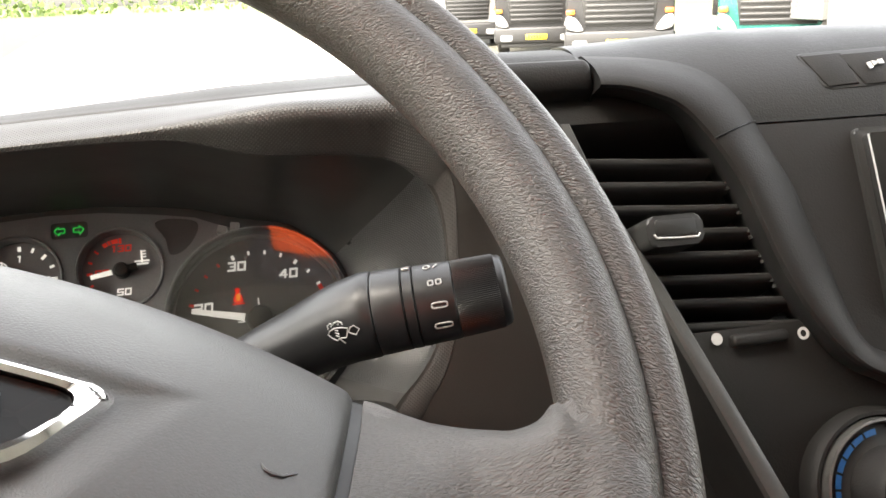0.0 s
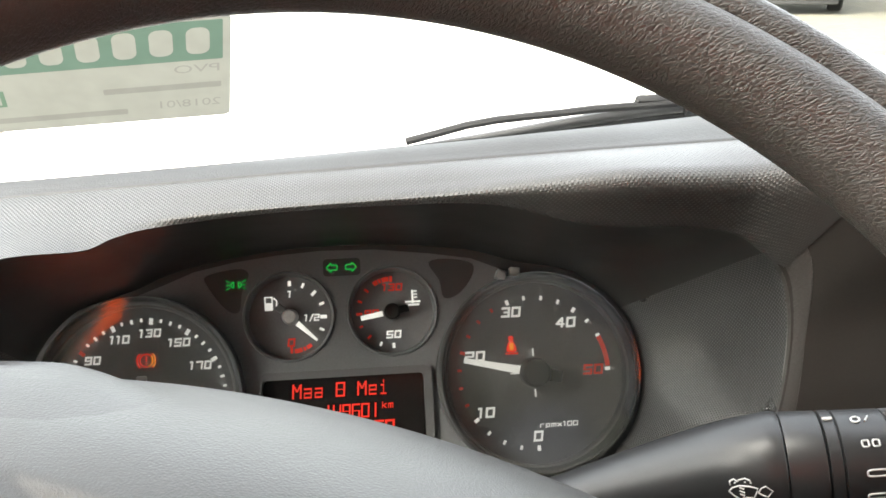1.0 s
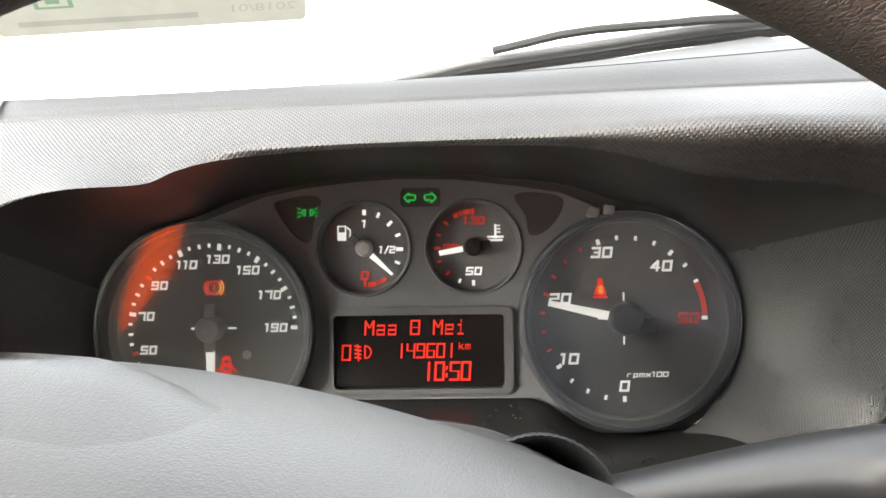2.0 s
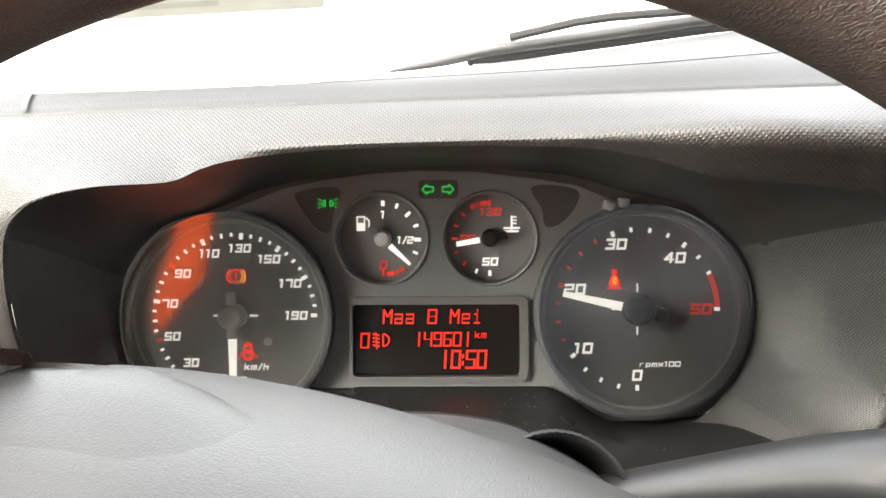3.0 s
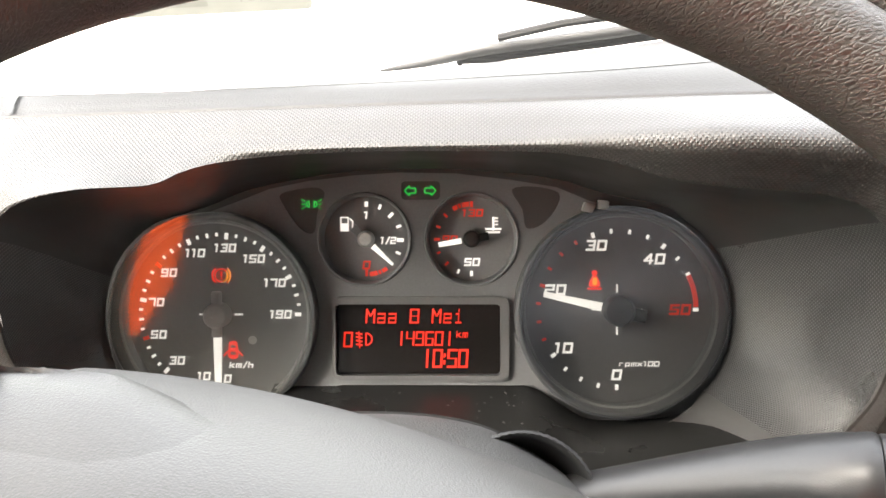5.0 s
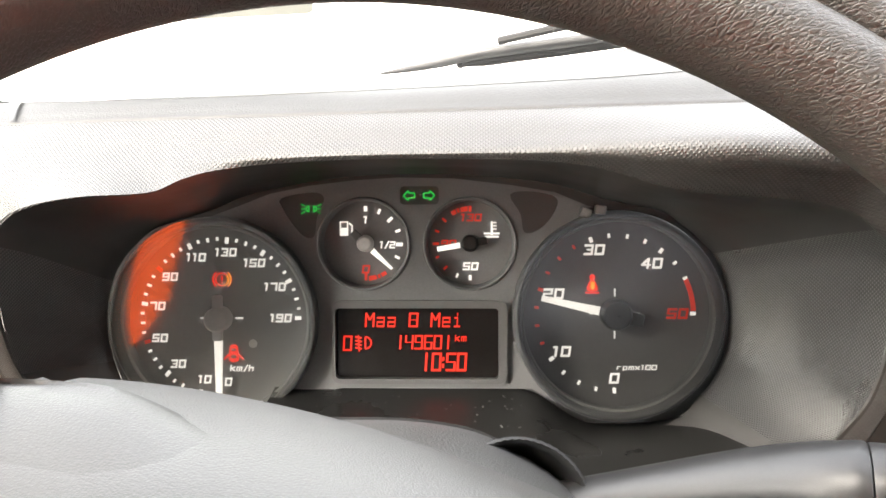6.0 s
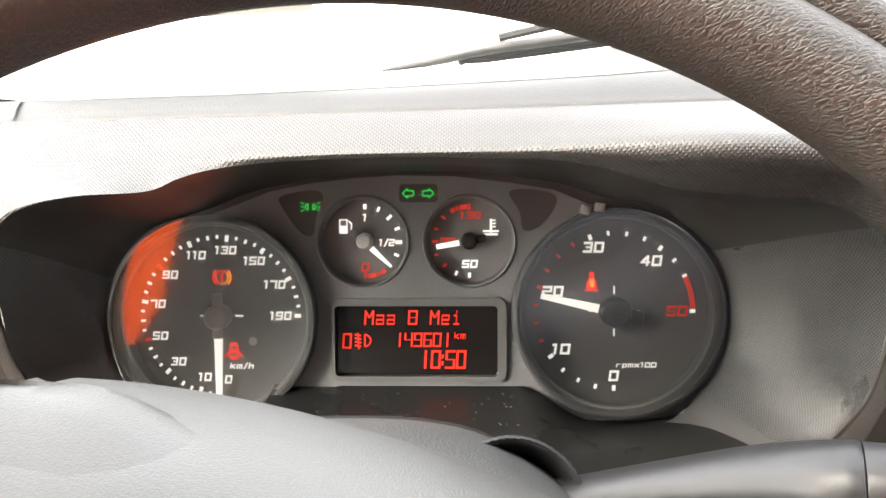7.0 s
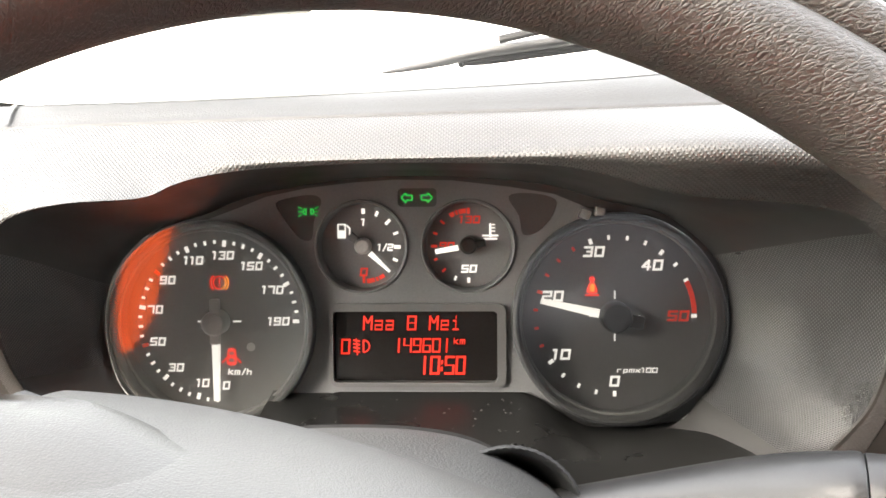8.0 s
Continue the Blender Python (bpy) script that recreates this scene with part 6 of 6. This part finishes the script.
part("back_shell", loft(rows), PAD, whl, "smooth grey shell behind the cover")


def filleted(w, r, soft):
    """The spoke's skin at height w, rounded into the rim's body at the radius r."""
    x = (r - RIM_R - SECTION[0][0]) / SECTION[0][2]
    body = SECTION[0][1] + SECTION[0][3] * math.sqrt(1 - x * x) if abs(x) < 0.98 else 0.003 - abs(abs(x) - 0.98) * 0.03
    near = max(soft - abs(w - body), 0) / soft
    return max(w, body) + near * near * soft / 4 - 0.0005 * ease((r - 0.152) / 0.010)


for side in (1, -1):
    rows, grain = [], []
    run = curve_through([(0.1025, 0.0438, -0.030), (0.1107, 0.0401, -0.024), (0.1191, 0.0371, -0.018), (0.1269, 0.0350, -0.0125), (0.1335, 0.0346, -0.009), (0.1374, 0.0352, -0.0085), (0.1406, 0.0366, -0.0075), (0.1422, 0.0375, -0.006), (0.1435, 0.0386, -0.0045), (0.1443, 0.0397, -0.003), (0.1449, 0.0410, -0.0020), (0.1457, 0.0422, -0.0020), (0.1472, 0.0422, -0.0025), (0.1500, 0.0415, -0.0030), (0.1535, 0.0400, -0.0030), (0.1580, 0.0390, -0.0020), (0.1650, 0.0310, -0.0020)], 64)
    for u, vt, wc in run:
        near = ease((u - 0.100) / 0.045)
        skin = [(vt - 0.006, wc - 0.012, 0), (vt - 0.0012, wc - 0.005, 0), (vt, wc, 0)]
        drops = [(vt - d, m) for d, m in ((0.0010, 0.28), (0.0025, 0.52), (0.0055, 0.80), (0.010, 0.96), (0.02, 1.0))]
        for v, m in drops + [(v, 1.0) for v in (0.008, -0.005, -0.02, -0.04) if v < vt - 0.022]:
            front = (cover_w(side * 0.0985, v) - 0.0035) * (1 - near) + 0.0025 * near
            r = math.hypot(u, v)
            front += (0.0134 - front) * ease((r - 0.128) / 0.032) * ease((0.048 - v) / 0.020)
            skin.append((v, filleted(wc + (front - wc) * m, r, 0.0008 + 0.012 * ease((0.040 - v) / 0.030)), 0))
        skin = curve_through(skin + [(-0.052, -0.012, 0), (-0.052, -0.03, 0), (-0.04, -0.036, 0)], 50)
        rows.append([on_wheel(side * u, q.x, q.y) for q in skin])
        grain.append([(q.x - q.y, u) for q in skin])
    part("spoke", loft(rows, close=True, caps=True, uv_at=grain), SPOKE_LEATHER_LIT, whl, "leather-covered spoke")
    rows = []
    for k, v in enumerate(np.linspace(-0.052, 0.046, 90)):
        w = cover_w(side * 0.0985, v) - 0.0045 - 0.0004 * (k % 2)
        rows.append([on_wheel(side * 0.0965, v, w), on_wheel(side * 0.1005, v, w), on_wheel(side * 0.1036, v, w - 0.0002), on_wheel(side * 0.1045, v, w - 0.004), on_wheel(side * 0.1045, v, w - 0.012), on_wheel(side * 0.0965, v, w - 0.012)])
    part("spoke_seam", loft(rows, close=True, caps=True), RUBBER, whl, "black gap beside the cover")


def badge_dip(u, v):
    """The shallow dish round the badge, with a crisp rim."""
    half = 0.0430 + 0.52 * (v - 0.002)
    d = max((abs(u) - half - 0.004) / 0.0115, (v - 0.0145) / 0.0048, (-0.0112 - v) / 0.009)
    return -0.0030 * min(max(1.0 - d, 0.0), 1.0)


rows = []
for u in np.linspace(-0.0985, 0.0995, 150):
    k = math.sqrt(1 - ((u - PU) / PA) ** 2)
    edge = min((0.0995 - u) / 0.004, (u + 0.0985) / 0.004, 1.0)
    dip = 0.0028 * (1 - math.sqrt(max(1 - (1 - edge) ** 2, 0)))
    row = []
    for a in np.linspace(-32, 74, 130):
        v = PV + PB * k * math.sin(radians(a))
        row.append(on_wheel(u, v, PW + PC * k * math.cos(radians(a)) - dip + badge_dip(u, v)))
    last = 74
    for d in (0.004, 0.012, 0.02):
        row.append(on_wheel(u, PV + PB * k * math.sin(radians(last)) - d * 0.1, PW + PC * k * math.cos(radians(last)) - d))
    rows.append(row)
first = [p - COL_N * 0.02 for p in rows[0]]
end = [p - COL_N * 0.02 for p in rows[-1]]
cover = part("airbag_cover", loft([first] + rows + [end]), PAD, whl, "smooth grey airbag cover")


def on_cover(u, v, h=0.0):
    s = 1 - ((u - PU) / PA) ** 2 - ((v - PV) / PB) ** 2
    return on_wheel(u, v, PW + PC * math.sqrt(max(s, 0.02)) + h)


# badge: chrome frame, black field, raised plain shapes
def badge_outline(g):
    """A wide trapezium with rounded corners, grown by g."""
    pts = [(-0.0475 - 1.25 * g, 0.0108 + g), (-0.0370 - 0.8 * g, -0.0076 - g), (0.0370 + 0.8 * g, -0.0076 - g), (0.0475 + 1.25 * g, 0.0108 + g)]
    out = []
    for i in range(4):
        a, b, c = (Vector(pts[(i + k) % 4]) for k in (-1, 0, 1))
        r = 0.008 if i in (0, 3) else 0.010
        p, q = b + (a - b).normalized() * r, b + (c - b).normalized() * r
        out += [tuple((1 - t) ** 2 * p + 2 * t * (1 - t) * b + t * t * q) for t in np.linspace(0, 1, 7)]
        n = 12 if i in (1, 3) else 5
        nxt = c + (b - c).normalized() * (0.008 if (i + 1) % 4 in (0, 3) else 0.010)
        out += [tuple(q.lerp(nxt, k / n)) for k in range(1, n)]
    return out


def cover_plate(outline, h0, h1, bevel=0.0):
    return prism(outline, h0, h1, bevel, to=lambda x, z, y: on_cover(x, z, y))


part("badge_field", cover_plate(badge_outline(0.0), -0.0012, -0.006), BADGE_BLACK, cover, "black badge field")
o1, o2 = badge_outline(0.0), badge_outline(0.0052)
rr = []
for f, h in ((0.0, -0.003), (0.08, 0.0006), (0.35, 0.0015), (0.7, 0.0006), (1.0, -0.0045)):
    rr.append([on_cover(a + (c - a) * f, b + (d - b) * f, h) for (a, b), (c, d) in zip(o1, o2)])
part("badge_frame", loft(rr, close=True), CHROME, cover, "bright chrome badge frame")
for u, wd in ((-0.033, 0.0045), (-0.021, 0.0095), (-0.005, 0.0085), (0.0105, 0.0085), (0.0255, 0.009)):
    o, n = rounded(u - wd * 0.75, -0.0048, u + wd * 0.75, 0.0082, 0.0032, 8), rounded(u - wd * 0.75 + 0.0034, -0.0014, u + wd * 0.75 - 0.0034, 0.0048, 0.0012, 8) if wd > 0.006 else None
    if n is None:
        shape = cover_plate(o, 0.0010, -0.002)
    else:
        shape = loft([[on_cover(a + (c - a) * f, b + (d - b) * f, h) for (a, b), (c, d) in zip(o, n)] for f, h in ((0.0, -0.002), (0.02, 0.0002), (0.3, 0.0011), (0.7, 0.0011), (0.97, 0.0002), (1.0, -0.002))], close=True)
    part("badge_shape", shape, SATIN, cover, "plain raised silver shape")
part("scuff", tube([on_cover(u, v, 0.0002) for u, v in ((0.0832, 0.0072), (0.0842, 0.0060), (0.0856, 0.0055), (0.0879, 0.0057), (0.0907, 0.0076))], [0.0002, 0.0004, 0.0005, 0.0004, 0.0002], 6), BEZEL_GREY, cover, "small dent")
